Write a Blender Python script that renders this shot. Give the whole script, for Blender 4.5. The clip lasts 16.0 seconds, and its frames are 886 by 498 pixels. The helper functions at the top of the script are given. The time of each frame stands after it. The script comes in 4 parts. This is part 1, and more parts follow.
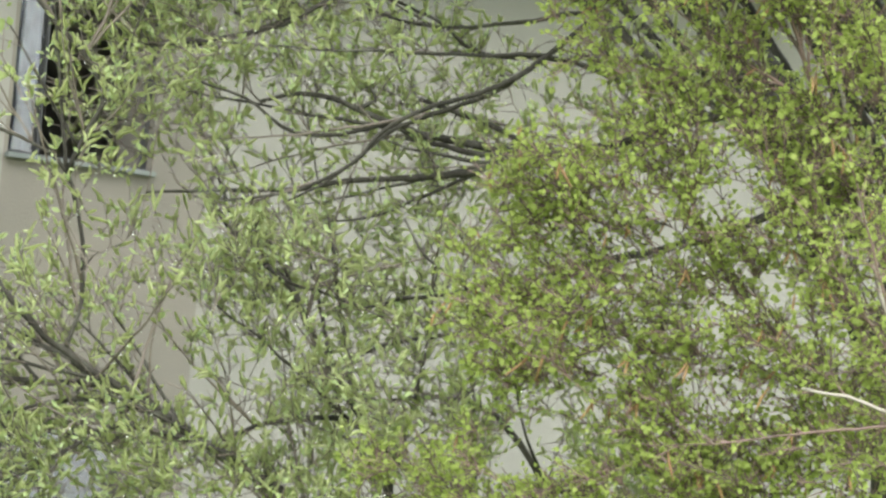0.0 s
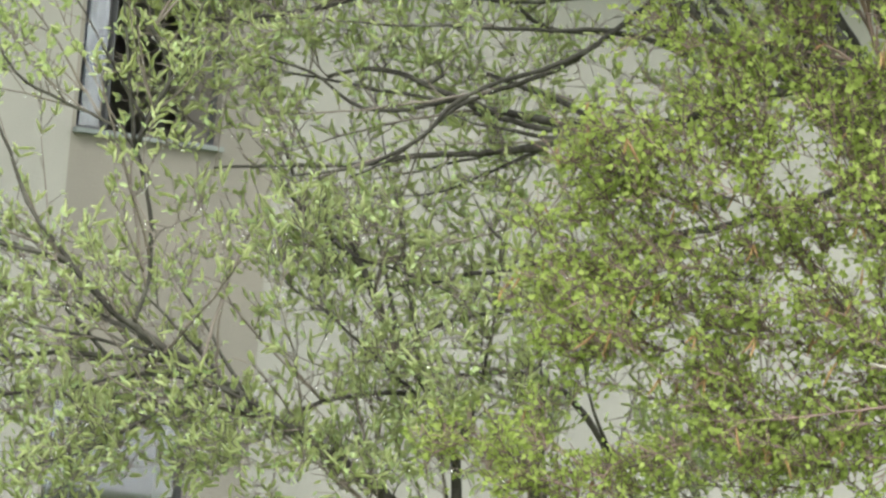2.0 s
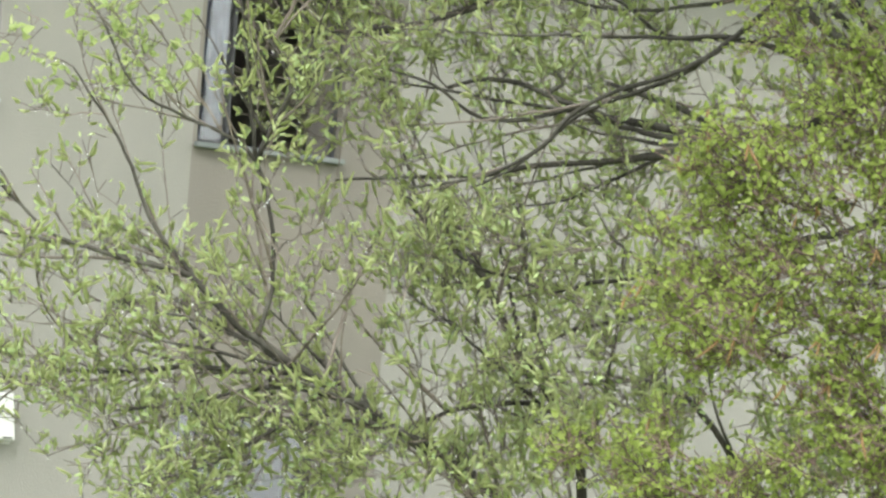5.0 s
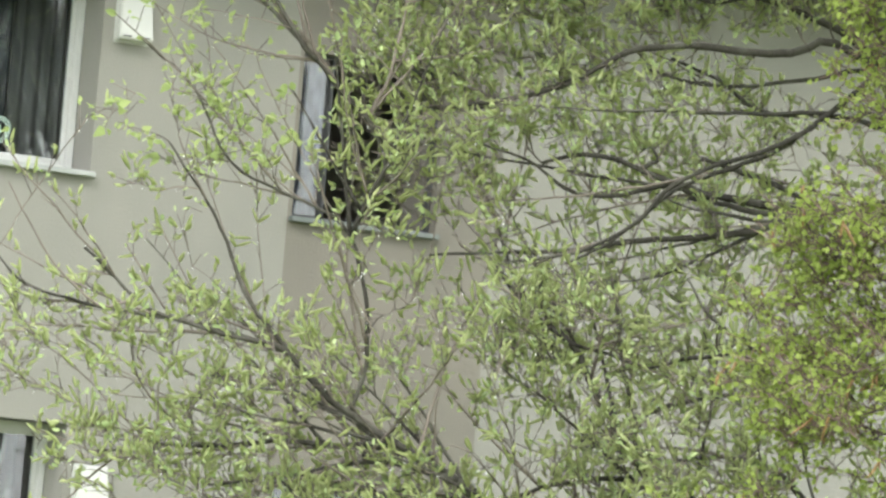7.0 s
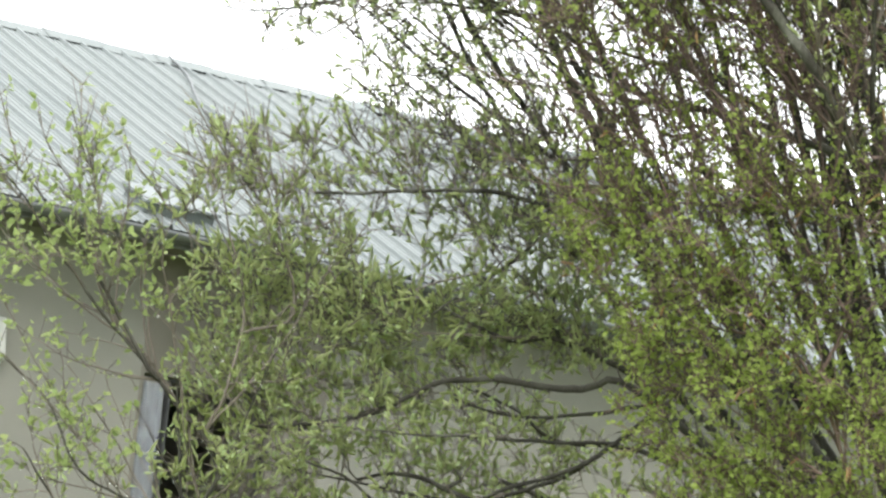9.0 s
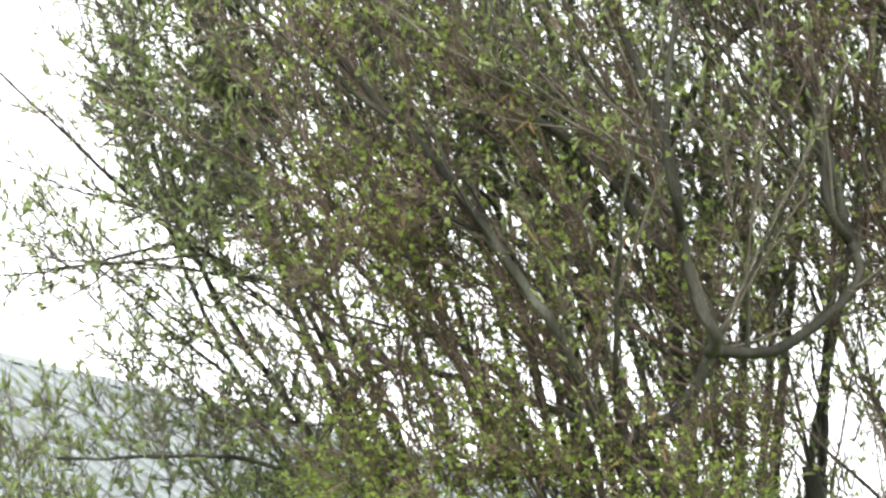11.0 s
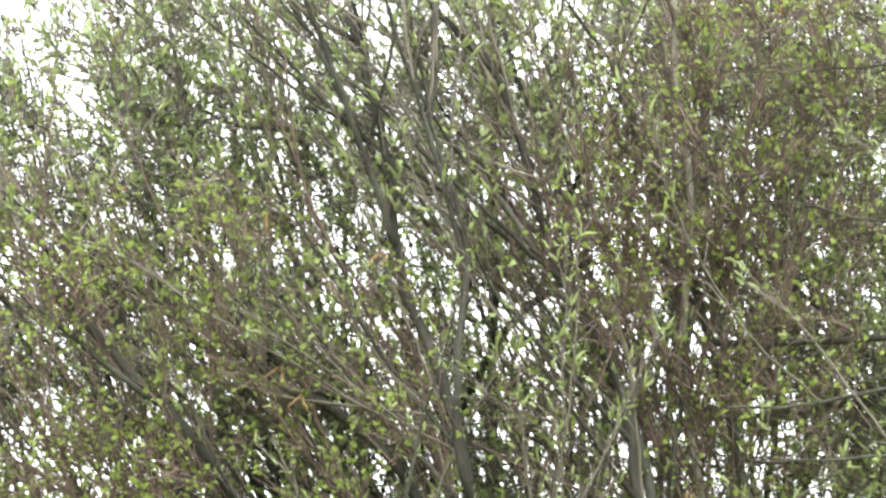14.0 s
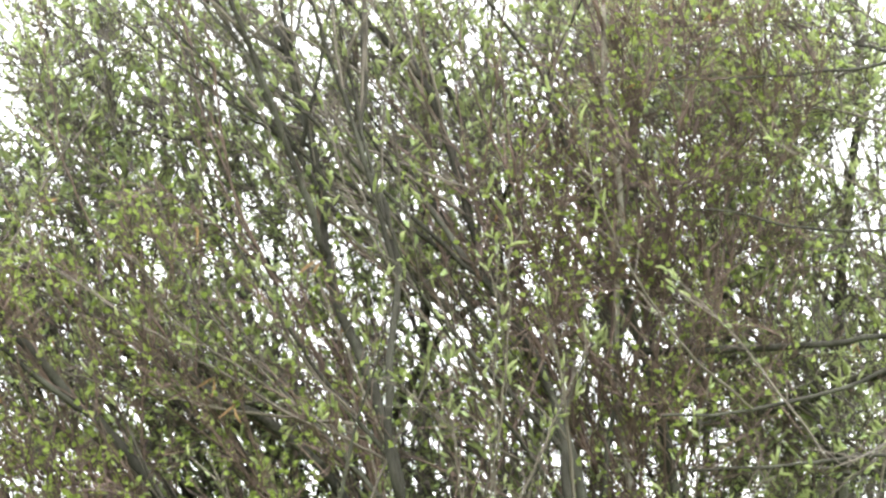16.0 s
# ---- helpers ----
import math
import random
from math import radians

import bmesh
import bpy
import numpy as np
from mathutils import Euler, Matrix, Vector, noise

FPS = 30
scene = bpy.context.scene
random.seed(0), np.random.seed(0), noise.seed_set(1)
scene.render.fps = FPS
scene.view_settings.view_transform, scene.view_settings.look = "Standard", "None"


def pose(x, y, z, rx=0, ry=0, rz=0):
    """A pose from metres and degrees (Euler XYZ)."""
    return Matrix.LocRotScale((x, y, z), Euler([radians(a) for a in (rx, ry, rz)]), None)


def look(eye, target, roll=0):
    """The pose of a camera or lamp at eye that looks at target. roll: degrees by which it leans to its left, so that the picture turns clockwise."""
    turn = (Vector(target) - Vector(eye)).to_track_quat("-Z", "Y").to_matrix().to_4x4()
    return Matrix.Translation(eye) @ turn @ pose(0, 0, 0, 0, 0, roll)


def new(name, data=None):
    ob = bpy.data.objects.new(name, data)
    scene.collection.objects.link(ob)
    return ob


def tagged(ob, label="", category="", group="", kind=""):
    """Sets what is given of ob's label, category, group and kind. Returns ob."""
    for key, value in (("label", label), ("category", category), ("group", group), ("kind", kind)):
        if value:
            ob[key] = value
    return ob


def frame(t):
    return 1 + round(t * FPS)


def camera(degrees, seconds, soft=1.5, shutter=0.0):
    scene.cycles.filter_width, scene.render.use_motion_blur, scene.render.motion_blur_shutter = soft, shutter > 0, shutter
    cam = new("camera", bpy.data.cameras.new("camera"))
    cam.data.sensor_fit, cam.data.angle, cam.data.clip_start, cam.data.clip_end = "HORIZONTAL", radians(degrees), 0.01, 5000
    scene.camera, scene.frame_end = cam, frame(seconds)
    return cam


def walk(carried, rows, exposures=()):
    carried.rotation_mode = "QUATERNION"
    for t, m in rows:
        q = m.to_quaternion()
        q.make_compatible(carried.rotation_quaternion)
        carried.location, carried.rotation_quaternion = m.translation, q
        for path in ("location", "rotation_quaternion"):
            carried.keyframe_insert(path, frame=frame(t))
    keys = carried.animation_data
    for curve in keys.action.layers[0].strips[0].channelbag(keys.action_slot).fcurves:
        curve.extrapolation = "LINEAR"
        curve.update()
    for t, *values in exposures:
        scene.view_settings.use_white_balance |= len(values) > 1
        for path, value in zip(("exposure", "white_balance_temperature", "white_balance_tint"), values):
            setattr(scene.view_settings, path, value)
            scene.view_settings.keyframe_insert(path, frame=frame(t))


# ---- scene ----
# A long lens held by hand: it turns on the spot, steps back for the middle of the walk, and comes forward again.
cam = camera(12.0, 16.0, soft=2.6)
# seconds, yaw, pitch, lean, and where the eye stands
ROWS = [
    (0.0, -0.001, 4.001, 5.000, 0.000, 0.000, 1.700),
    (0.5, 0.532, 3.634, 5.038, 0.000, 0.000, 1.700),
    (1.0, 0.811, 3.700, 4.899, 0.000, 0.000, 1.700),
    (1.5, 1.066, 3.592, 5.102, 0.000, 0.000, 1.700),
    (2.0, 0.887, 3.584, 5.059, 0.000, 0.000, 1.700),
    (2.5, 0.799, 3.586, 4.998, 0.000, 0.000, 1.700),
    (3.0, 0.740, 3.568, 4.743, 0.000, 0.000, 1.700),
    (3.5, 0.709, 3.457, 4.650, 0.000, 0.000, 1.700),
    (4.0, 1.020, 3.475, 4.405, 0.000, 0.000, 1.700),
    (4.5, 2.093, 3.348, 4.480, 0.000, 0.000, 1.700),
    (4.7, 2.341, 3.439, 4.444, 0.000, 0.000, 1.700),
    (6.8, 3.457, 4.133, 4.381, 0.000, 0.000, 1.700),
    (7.0, 3.915, 4.503, 4.673, 0.000, 0.000, 1.700),
    (7.5, 4.336, 5.159, 5.703, 0.044, -0.731, 1.605),
    (8.0, 4.083, 6.716, 5.911, 0.144, -2.387, 1.389),
    (8.5, 2.803, 8.119, 6.076, 0.144, -2.392, 1.388),
    (9.0, 1.933, 9.193, 6.414, 0.144, -2.387, 1.389),
    (9.5, 0.733, 10.241, 6.388, 0.143, -2.384, 1.389),
    (10.0, -0.090, 11.209, 6.121, 0.143, -2.384, 1.389),
    (10.2, -0.350, 11.567, 5.969, 0.144, -2.387, 1.389),
    (12.3, -3.149, 16.394, 5.775, -0.144, -2.294, 1.002),
    (12.5, -3.370, 16.620, 5.648, -0.145, -2.297, 1.001),
    (13.0, -3.834, 17.162, 5.488, -0.145, -2.299, 1.000),
    (13.5, -4.210, 17.488, 5.264, -0.110, -1.753, 1.167),
    (14.0, -4.754, 18.113, 5.233, 0.000, 0.000, 1.700),
    (14.5, -5.068, 18.363, 5.231, 0.000, 0.000, 1.700),
    (15.0, -5.412, 18.077, 5.156, 0.000, 0.000, 1.700),
    (15.5, -5.778, 18.363, 4.813, 0.000, 0.000, 1.700),
    (16.0, -5.726, 18.326, 4.550, 0.000, 0.000, 1.700),
]


def stand(yaw, pitch, lean, *eye):
    return pose(*eye, 0, 0, yaw) @ pose(0, 0, 0, 90 + pitch) @ pose(0, 0, 0, 0, 0, lean)


EXPOSURES = [(0.0, 1.72), (7.0, 1.68), (8.0, 1.6), (8.6, 1.48), (9.2, 1.22), (10.2, 1.15), (12.3, 1.75), (16.0, 1.75)]
walk(cam, [(t, stand(*row)) for t, *row in ROWS], EXPOSURES)

# ---- sky and sun: overcast, wet ----
world = bpy.data.worlds.new("overcast_sky")
scene.world = world
world.use_nodes = True
wn, wl = world.node_tree.nodes, world.node_tree.links
sky = wn.new("ShaderNodeTexSky")
sky.sky_type, sky.sun_disc = "NISHITA", False
sky.sun_elevation, sky.sun_rotation = radians(48), radians(160)
sky.air_density, sky.dust_density = 1.0, 4.0
cloud = wn.new("ShaderNodeMix")
cloud.data_type = "RGBA"
cloud.inputs[0].default_value = 0.85
cloud.inputs[7].default_value = (9.9, 10.1, 10.0, 1)
wl.new(sky.outputs[0], cloud.inputs[6])
wl.new(cloud.outputs[2], wn["Background"].inputs[0])
wn["Background"].inputs[1].default_value = 0.145

sun = new("sun", bpy.data.lights.new("sun", "SUN"))
sun.data.energy, sun.data.angle, sun.data.color = 1.0, radians(35), (1.0, 0.97, 0.92)
sun.matrix_world = look((0, 0, 30), (0.23 * 20, 0.63 * 20, 30 - 0.743 * 20))


# ---- materials ----
def ramp(nt, fac, stops):
    r = nt.nodes.new("ShaderNodeValToRGB")
    while len(r.color_ramp.elements) < len(stops):
        r.color_ramp.elements.new(0.5)
    for e, (p, c) in zip(r.color_ramp.elements, stops):
        e.position, e.color = p, (*c, 1)
    nt.links.new(fac, r.inputs[0])
    return r.outputs[0]


def surface(name, stops, scale=8.0, rough=0.8, metal=0.0, bump=0.3, fine=90.0, stretch=(1, 1, 1), spec=0.4, translucent=None, island=0.0):
    """A material with two scales of noise, a bump, and, for leaves, light shining through."""
    m = bpy.data.materials.new(name)
    m.use_nodes = True
    nt = m.node_tree
    n, l = nt.nodes, nt.links
    bsdf = n["Principled BSDF"]
    co = n.new("ShaderNodeTexCoord")
    mp = n.new("ShaderNodeMapping")
    mp.inputs["Scale"].default_value = stretch
    l.new(co.outputs["Object"], mp.inputs[0])
    big, small = n.new("ShaderNodeTexNoise"), n.new("ShaderNodeTexNoise")
    big.inputs["Scale"].default_value, small.inputs["Scale"].default_value = scale, fine
    big.inputs["Detail"].default_value = 5
    l.new(mp.outputs[0], big.inputs["Vector"])
    l.new(mp.outputs[0], small.inputs["Vector"])
    mix = n.new("ShaderNodeMath")
    mix.operation = "MULTIPLY_ADD"
    mix.inputs[1].default_value, mix.inputs[2].default_value = 0.3, -0.15
    l.new(small.outputs[0], mix.inputs[0])
    add = n.new("ShaderNodeMath")
    l.new(big.outputs[0], add.inputs[0])
    l.new(mix.outputs[0], add.inputs[1])
    fac = add.outputs[0]
    if island:
        geo = n.new("ShaderNodeNewGeometry")
        im = n.new("ShaderNodeMath")
        im.operation = "MULTIPLY_ADD"
        im.inputs[1].default_value, im.inputs[2].default_value = island, -island / 2
        l.new(geo.outputs["Random Per Island"], im.inputs[0])
        a2 = n.new("ShaderNodeMath")
        l.new(fac, a2.inputs[0])
        l.new(im.outputs[0], a2.inputs[1])
        fac = a2.outputs[0]
    col = ramp(nt, fac, stops)
    l.new(col, bsdf.inputs["Base Color"])
    bsdf.inputs["Roughness"].default_value, bsdf.inputs["Metallic"].default_value = rough, metal
    bsdf.inputs["Specular IOR Level"].default_value = spec
    if bump:
        b = n.new("ShaderNodeBump")
        b.inputs["Strength"].default_value, b.inputs["Distance"].default_value = bump, 0.01
        l.new(small.outputs[0], b.inputs["Height"])
        l.new(b.outputs[0], bsdf.inputs["Normal"])
    if translucent:
        t = n.new("ShaderNodeBsdfTranslucent")
        sh = n.new("ShaderNodeMixShader")
        sh.inputs[0].default_value = translucent
        l.new(col, t.inputs[0])
        l.new(bsdf.outputs[0], sh.inputs[1])
        l.new(t.outputs[0], sh.inputs[2])
        l.new(sh.outputs[0], n["Material Output"].inputs[0])
    return m


RENDER_LIGHT = surface("render_light", [(0.3, (0.190, 0.190, 0.173)), (0.5, (0.209, 0.208, 0.188)), (0.7, (0.227, 0.223, 0.202))], 1.6, 0.9, bump=0.5, fine=130, stretch=(1, 1, 0.5))
RENDER_DARK = surface("render_dark", [(0.3, (0.138, 0.130, 0.113)), (0.5, (0.150, 0.142, 0.123)), (0.7, (0.168, 0.155, 0.133))], 1.6, 0.9, bump=0.5, fine=130, stretch=(1, 1, 0.5))
CONCRETE = surface("concrete", [(0.3, (0.22, 0.22, 0.21)), (0.7, (0.34, 0.33, 0.32))], 3, 0.9)
ZINC = surface("pale_roof_sheet", [(0.3, (0.141, 0.162, 0.162)), (0.7, (0.174, 0.193, 0.191))], 0.9, 0.5, 0.1, bump=0.05, fine=40, stretch=(1, 0.3, 0.3))
GUTTER = surface("gutter_metal", [(0.3, (0.10, 0.11, 0.115)), (0.7, (0.17, 0.18, 0.185))], 5, 0.45, 0.5, bump=0.1)
SOFFIT = surface("soffit_board", [(0.3, (0.103, 0.095, 0.087)), (0.7, (0.150, 0.138, 0.126))], 4, 0.8)
UPVC = surface("white_plastic_frame", [(0.3, (0.426, 0.441, 0.433)), (0.7, (0.471, 0.485, 0.478))], 6, 0.35, bump=0.03)
DARK_FRAME = surface("dark_frame", [(0.3, (0.03, 0.032, 0.035)), (0.7, (0.06, 0.062, 0.066))], 6, 0.5, bump=0.1)
SILL = surface("tin_sill", [(0.3, (0.282, 0.303, 0.296)), (0.7, (0.370, 0.383, 0.376))], 6, 0.45, 0.2, bump=0.05)
TEAL_SILL = surface("teal_sill", [(0.3, (0.102, 0.119, 0.117)), (0.7, (0.145, 0.162, 0.157))], 6, 0.6, bump=0.05)
VENT_WHITE = surface("vent_white", [(0.3, (0.397, 0.411, 0.390)), (0.7, (0.448, 0.463, 0.441))], 5, 0.5, bump=0.05)
CURTAIN = surface("taupe_curtain", [(0.3, (0.10, 0.098, 0.095)), (0.7, (0.14, 0.135, 0.13))], 3, 0.95, stretch=(3, 3, 0.4))
NET = surface("grey_net", [(0.42, (0.07, 0.08, 0.085)), (0.55, (0.14, 0.15, 0.155)), (0.68, (0.46, 0.48, 0.47))], 4, 0.95, stretch=(2.2, 2.2, 1.2), translucent=0.3)
BLUE_CURTAIN = surface("blue_curtain", [(0.35, (0.028, 0.030, 0.046)), (0.5, (0.074, 0.077, 0.112)), (0.65, (0.174, 0.180, 0.223))], 9, 0.9, stretch=(2, 2, 0.8))
WICKER = surface("pale_green_wicker", [(0.3, (0.55, 0.64, 0.55)), (0.7, (0.72, 0.78, 0.70))], 30, 0.8)
PLASTER_IN = surface("indoor_plaster", [(0.3, (0.380, 0.361, 0.342)), (0.7, (0.475, 0.456, 0.437))], 2, 0.9)
GRASS_GROUND = surface("grass_ground", [(0.3, (0.08, 0.11, 0.035)), (0.55, (0.14, 0.18, 0.06)), (0.75, (0.20, 0.20, 0.11))], 2.2, 0.95, bump=0.8, fine=45)
GREY_BARK = surface("grey_bark", [(0.25, (0.021, 0.021, 0.018)), (0.5, (0.048, 0.046, 0.039)), (0.72, (0.096, 0.098, 0.081))], 5, 0.9, bump=0.9, fine=70, stretch=(1, 1, 0.35), spec=0.12)
DARK_BARK = surface("dark_bark", [(0.25, (0.025, 0.025, 0.022)), (0.5, (0.053, 0.051, 0.047)), (0.72, (0.097, 0.099, 0.084))], 5, 0.9, bump=0.9, fine=70, stretch=(1, 1, 0.35), spec=0.12)
TWIG_GREY = surface("grey_brown_twig", [(0.3, (0.062, 0.054, 0.045)), (0.7, (0.152, 0.132, 0.109))], 4, 0.6, bump=0.2, island=0.5, spec=0.3)
TWIG_RED = surface("red_brown_twig", [(0.3, (0.066, 0.048, 0.042)), (0.7, (0.158, 0.111, 0.093))], 4, 0.6, bump=0.2, island=0.5, spec=0.3)
BIRCH_BARK = surface("birch_bark", [(0.28, (0.051, 0.038, 0.031)), (0.42, (0.214, 0.194, 0.163)), (0.6, (0.265, 0.250, 0.219))], 6, 0.7, bump=0.5, fine=60, stretch=(1, 1, 1.6))
WILLOW_LEAF = surface("willow_leaf", [(0.2, (0.286, 0.382, 0.170)), (0.5, (0.382, 0.482, 0.223)), (0.8, (0.477, 0.583, 0.297))], 1.2, 0.6, bump=0.1, spec=0.15, translucent=0.58, island=0.5)
TUFT_LEAF = surface("tuft_leaf", [(0.2, (0.20, 0.265, 0.095)), (0.5, (0.27, 0.345, 0.13)), (0.8, (0.36, 0.43, 0.18))], 1.2, 0.6, bump=0.1, spec=0.15, translucent=0.55, island=0.5)
CATKIN = surface("willow_catkin", [(0.2, (0.435, 0.503, 0.223)), (0.5, (0.530, 0.604, 0.292)), (0.8, (0.636, 0.700, 0.382))], 1.2, 0.8, bump=1.0, fine=400, spec=0.15, translucent=0.5, island=0.5)
BIRCH_LEAF = surface("birch_leaf", [(0.15, (0.225, 0.295, 0.074)), (0.5, (0.282, 0.360, 0.094)), (0.85, (0.348, 0.422, 0.131))], 1.0, 0.6, bump=0.1, spec=0.15, translucent=0.62, island=0.5)
TASSEL = surface("birch_tassel", [(0.3, (0.19, 0.115, 0.05)), (0.7, (0.32, 0.21, 0.09))], 9, 0.8, bump=0.8, fine=400, island=0.5)


def clear(name, tint, gloss, straight):
    """Thin clear glass or water: see-through, with a reflection that grows at a glance."""
    m = bpy.data.materials.new(name)
    m.use_nodes = True
    n, l = m.node_tree.nodes, m.node_tree.links
    n.remove(n["Principled BSDF"])
    tr, gl, mx, lw, pw, sc = (n.new("ShaderNode" + k) for k in ("BsdfTransparent", "BsdfGlossy", "MixShader", "LayerWeight", "Math", "Math"))
    tr.inputs[0].default_value = (*tint, 1)
    gl.inputs["Roughness"].default_value = gloss
    lw.inputs[0].default_value = 0.5
    pw.operation, sc.operation = "POWER", "MULTIPLY_ADD"
    pw.inputs[1].default_value = 4.0
    sc.inputs[1].default_value, sc.inputs[2].default_value = 1 - straight, straight
    l.new(lw.outputs["Facing"], pw.inputs[0])
    l.new(pw.outputs[0], sc.inputs[0])
    l.new(sc.outputs[0], mx.inputs[0])
    l.new(tr.outputs[0], mx.inputs[1])
    l.new(gl.outputs[0], mx.inputs[2])
    l.new(mx.outputs[0], n["Material Output"].inputs[0])
    return m


GLASS = clear("window_glass", (0.82, 0.86, 0.86), 0.02, 0.065)
WATER = clear("rain_water", (0.95, 0.97, 0.97), 0.0, 0.3)


# ---- building helpers ----
def mesh_object(name, verts, faces, material, parent=None, label="", smooth=False, slots=None):
    me = bpy.data.meshes.new(name)
    me.from_pydata([tuple(v) for v in verts], [], faces)
    for m in (material if isinstance(material, (list, tuple)) else [material]):
        me.materials.append(m)
    if slots is not None:
        me.polygons.foreach_set("material_index", slots)
    if smooth:
        me.polygons.foreach_set("use_smooth", [True] * len(me.polygons))
    me.update()
    ob = new(name, me)
    if parent:
        ob.parent = parent
    if label:
        ob["label"] = label
    return ob


def part(name, bm, material, parent, label="", smooth=False):
    me = bpy.data.meshes.new(name)
    bm.normal_update()
    bm.to_mesh(me)
    bm.free()
    me.materials.append(material)
    if smooth:
        me.polygons.foreach_set("use_smooth", [True] * len(me.polygons))
    ob = new(name, me)
    if parent:
        ob.parent = parent
    if label:
        ob["label"] = label
    return ob


def add_box(bm, x0, x1, y0, y1, z0, z1, bevel=0.0):
    tmp = bmesh.new()
    bmesh.ops.create_cube(tmp, size=1, matrix=Matrix.Translation(((x0 + x1) / 2, (y0 + y1) / 2, (z0 + z1) / 2)) @ Matrix.Diagonal((x1 - x0, y1 - y0, z1 - z0, 1)))
    if bevel:
        bmesh.ops.bevel(tmp, geom=tmp.edges[:], offset=bevel, segments=2, affect="EDGES")
    me = bpy.data.meshes.new("tmp")
    tmp.to_mesh(me)
    tmp.free()
    bm.from_mesh(me)
    bpy.data.meshes.remove(me)
    return bm


def boxes(*dims, bevel=0.0):
    bm = bmesh.new()
    for d in dims:
        add_box(bm, *d, bevel=bevel)
    return bm


# ---- ground ----
def ground():
    n, size = 60, 900.0
    verts, faces = [], []
    for j in range(n + 1):
        for i in range(n + 1):
            u, v = 2 * i / n - 1, 2 * j / n - 1
            x, y = size * u * abs(u), 20 + size * v * abs(v)
            far = min(1.0, max(0.0, (math.hypot(x, y - 20) - 40) / 60))
            verts.append((x, y, 0.35 * far * noise.noise((x * 0.03, y * 0.03, 0))))
    for j in range(n):
        for i in range(n):
            a = j * (n + 1) + i
            faces.append((a, a + 1, a + n + 2, a + n + 1))
    tagged(mesh_object("ground", verts, faces, GRASS_GROUND, smooth=True), "rough green lawn under the trees", "ground", kind="structure")


ground()

# ---- the house ----
# Its own axes: x along the front, y into the house, z up.
house = tagged(new("house"), "two-storey rendered house with a pale ribbed metal roof", "house")
house.matrix_world = pose(-2.742, 25.79, 0, 0, 0, 34)
LEFT, RIGHT, DEPTH, WALL_TOP = -9.0, 13.0, 8.6, 5.74
BAND = (0.0, 1.47)
OPENINGS = [(-2.92, -1.36, 3.97, 5.155), (-2.92, -1.36, 1.22, 2.46), (0.03, 1.05, 3.86, 4.90), (0.03, 1.05, 1.16, 2.23)]
THICK = 0.44


def front_wall():
    xs = sorted({LEFT, RIGHT, *BAND, *[v for o in OPENINGS for v in o[:2]]})
    zs = sorted({0.0, 0.55, WALL_TOP, *[v for o in OPENINGS for v in o[2:]]})
    verts, faces, slots = [], [], []

    def quad(*pts, slot=0):
        faces.append(tuple(range(len(verts), len(verts) + 4)))
        verts.extend(pts)
        slots.append(slot)

    for x0, x1 in zip(xs, xs[1:]):
        for z0, z1 in zip(zs, zs[1:]):
            cx, cz = (x0 + x1) / 2, (z0 + z1) / 2
            if any(a < cx < b and c < cz < d for a, b, c, d in OPENINGS):
                continue
            slot = 2 if z1 <= 0.55 else 1 if BAND[0] < cx < BAND[1] else 0
            quad((x0, 0, z0), (x1, 0, z0), (x1, 0, z1), (x0, 0, z1), slot=slot)
            quad((x0, THICK, z1), (x1, THICK, z1), (x1, THICK, z0), (x0, THICK, z0), slot=3)
    for a, b, c, d in OPENINGS:
        slot = 1 if a >= 0 else 0
        quad((a, 0, c), (a, 0, d), (a, THICK, d), (a, THICK, c), slot=slot)
        quad((b, 0, c), (b, THICK, c), (b, THICK, d), (b, 0, d), slot=slot)
        quad((a, 0, d), (b, 0, d), (b, THICK, d), (a, THICK, d), slot=slot)
        quad((a, 0, c), (a, THICK, c), (b, THICK, c), (b, 0, c), slot=slot)
    mesh_object("front_wall", verts, faces, [RENDER_LIGHT, RENDER_DARK, CONCRETE, PLASTER_IN], house, "beige render with one darker taupe band", slots=slots)


front_wall()
part("side_wall", boxes((LEFT, LEFT + 0.3, THICK + 0.002, DEPTH - 0.3, 0, WALL_TOP), bevel=0.005), RENDER_LIGHT, house)
part("side_wall", boxes((RIGHT - 0.3, RIGHT, THICK + 0.002, DEPTH - 0.3, 0, WALL_TOP), bevel=0.005), RENDER_LIGHT, house)
part("back_wall", boxes((LEFT, RIGHT, DEPTH - 0.298, DEPTH, 0, WALL_TOP), bevel=0.005), RENDER_LIGHT, house)
part("inner_floor", boxes((LEFT + 0.3, RIGHT - 0.3, THICK, DEPTH - 0.3, 2.75, 2.95)), PLASTER_IN, house)
part("inner_ceiling", boxes((LEFT + 0.3, RIGHT - 0.3, THICK, DEPTH - 0.3, 5.55, 5.70)), PLASTER_IN, house)
part("partition", boxes((LEFT + 0.3, RIGHT - 0.3, 2.6, 2.72, 2.952, 5.548)), PLASTER_IN, house)
part("partition", boxes((-0.9, -0.8, THICK, 2.6, 2.952, 5.548)), PLASTER_IN, house)

EAVE_Y, EAVE_Z, RIDGE_Y, RIDGE_Z = -0.5, 5.81, 4.3, 8.0


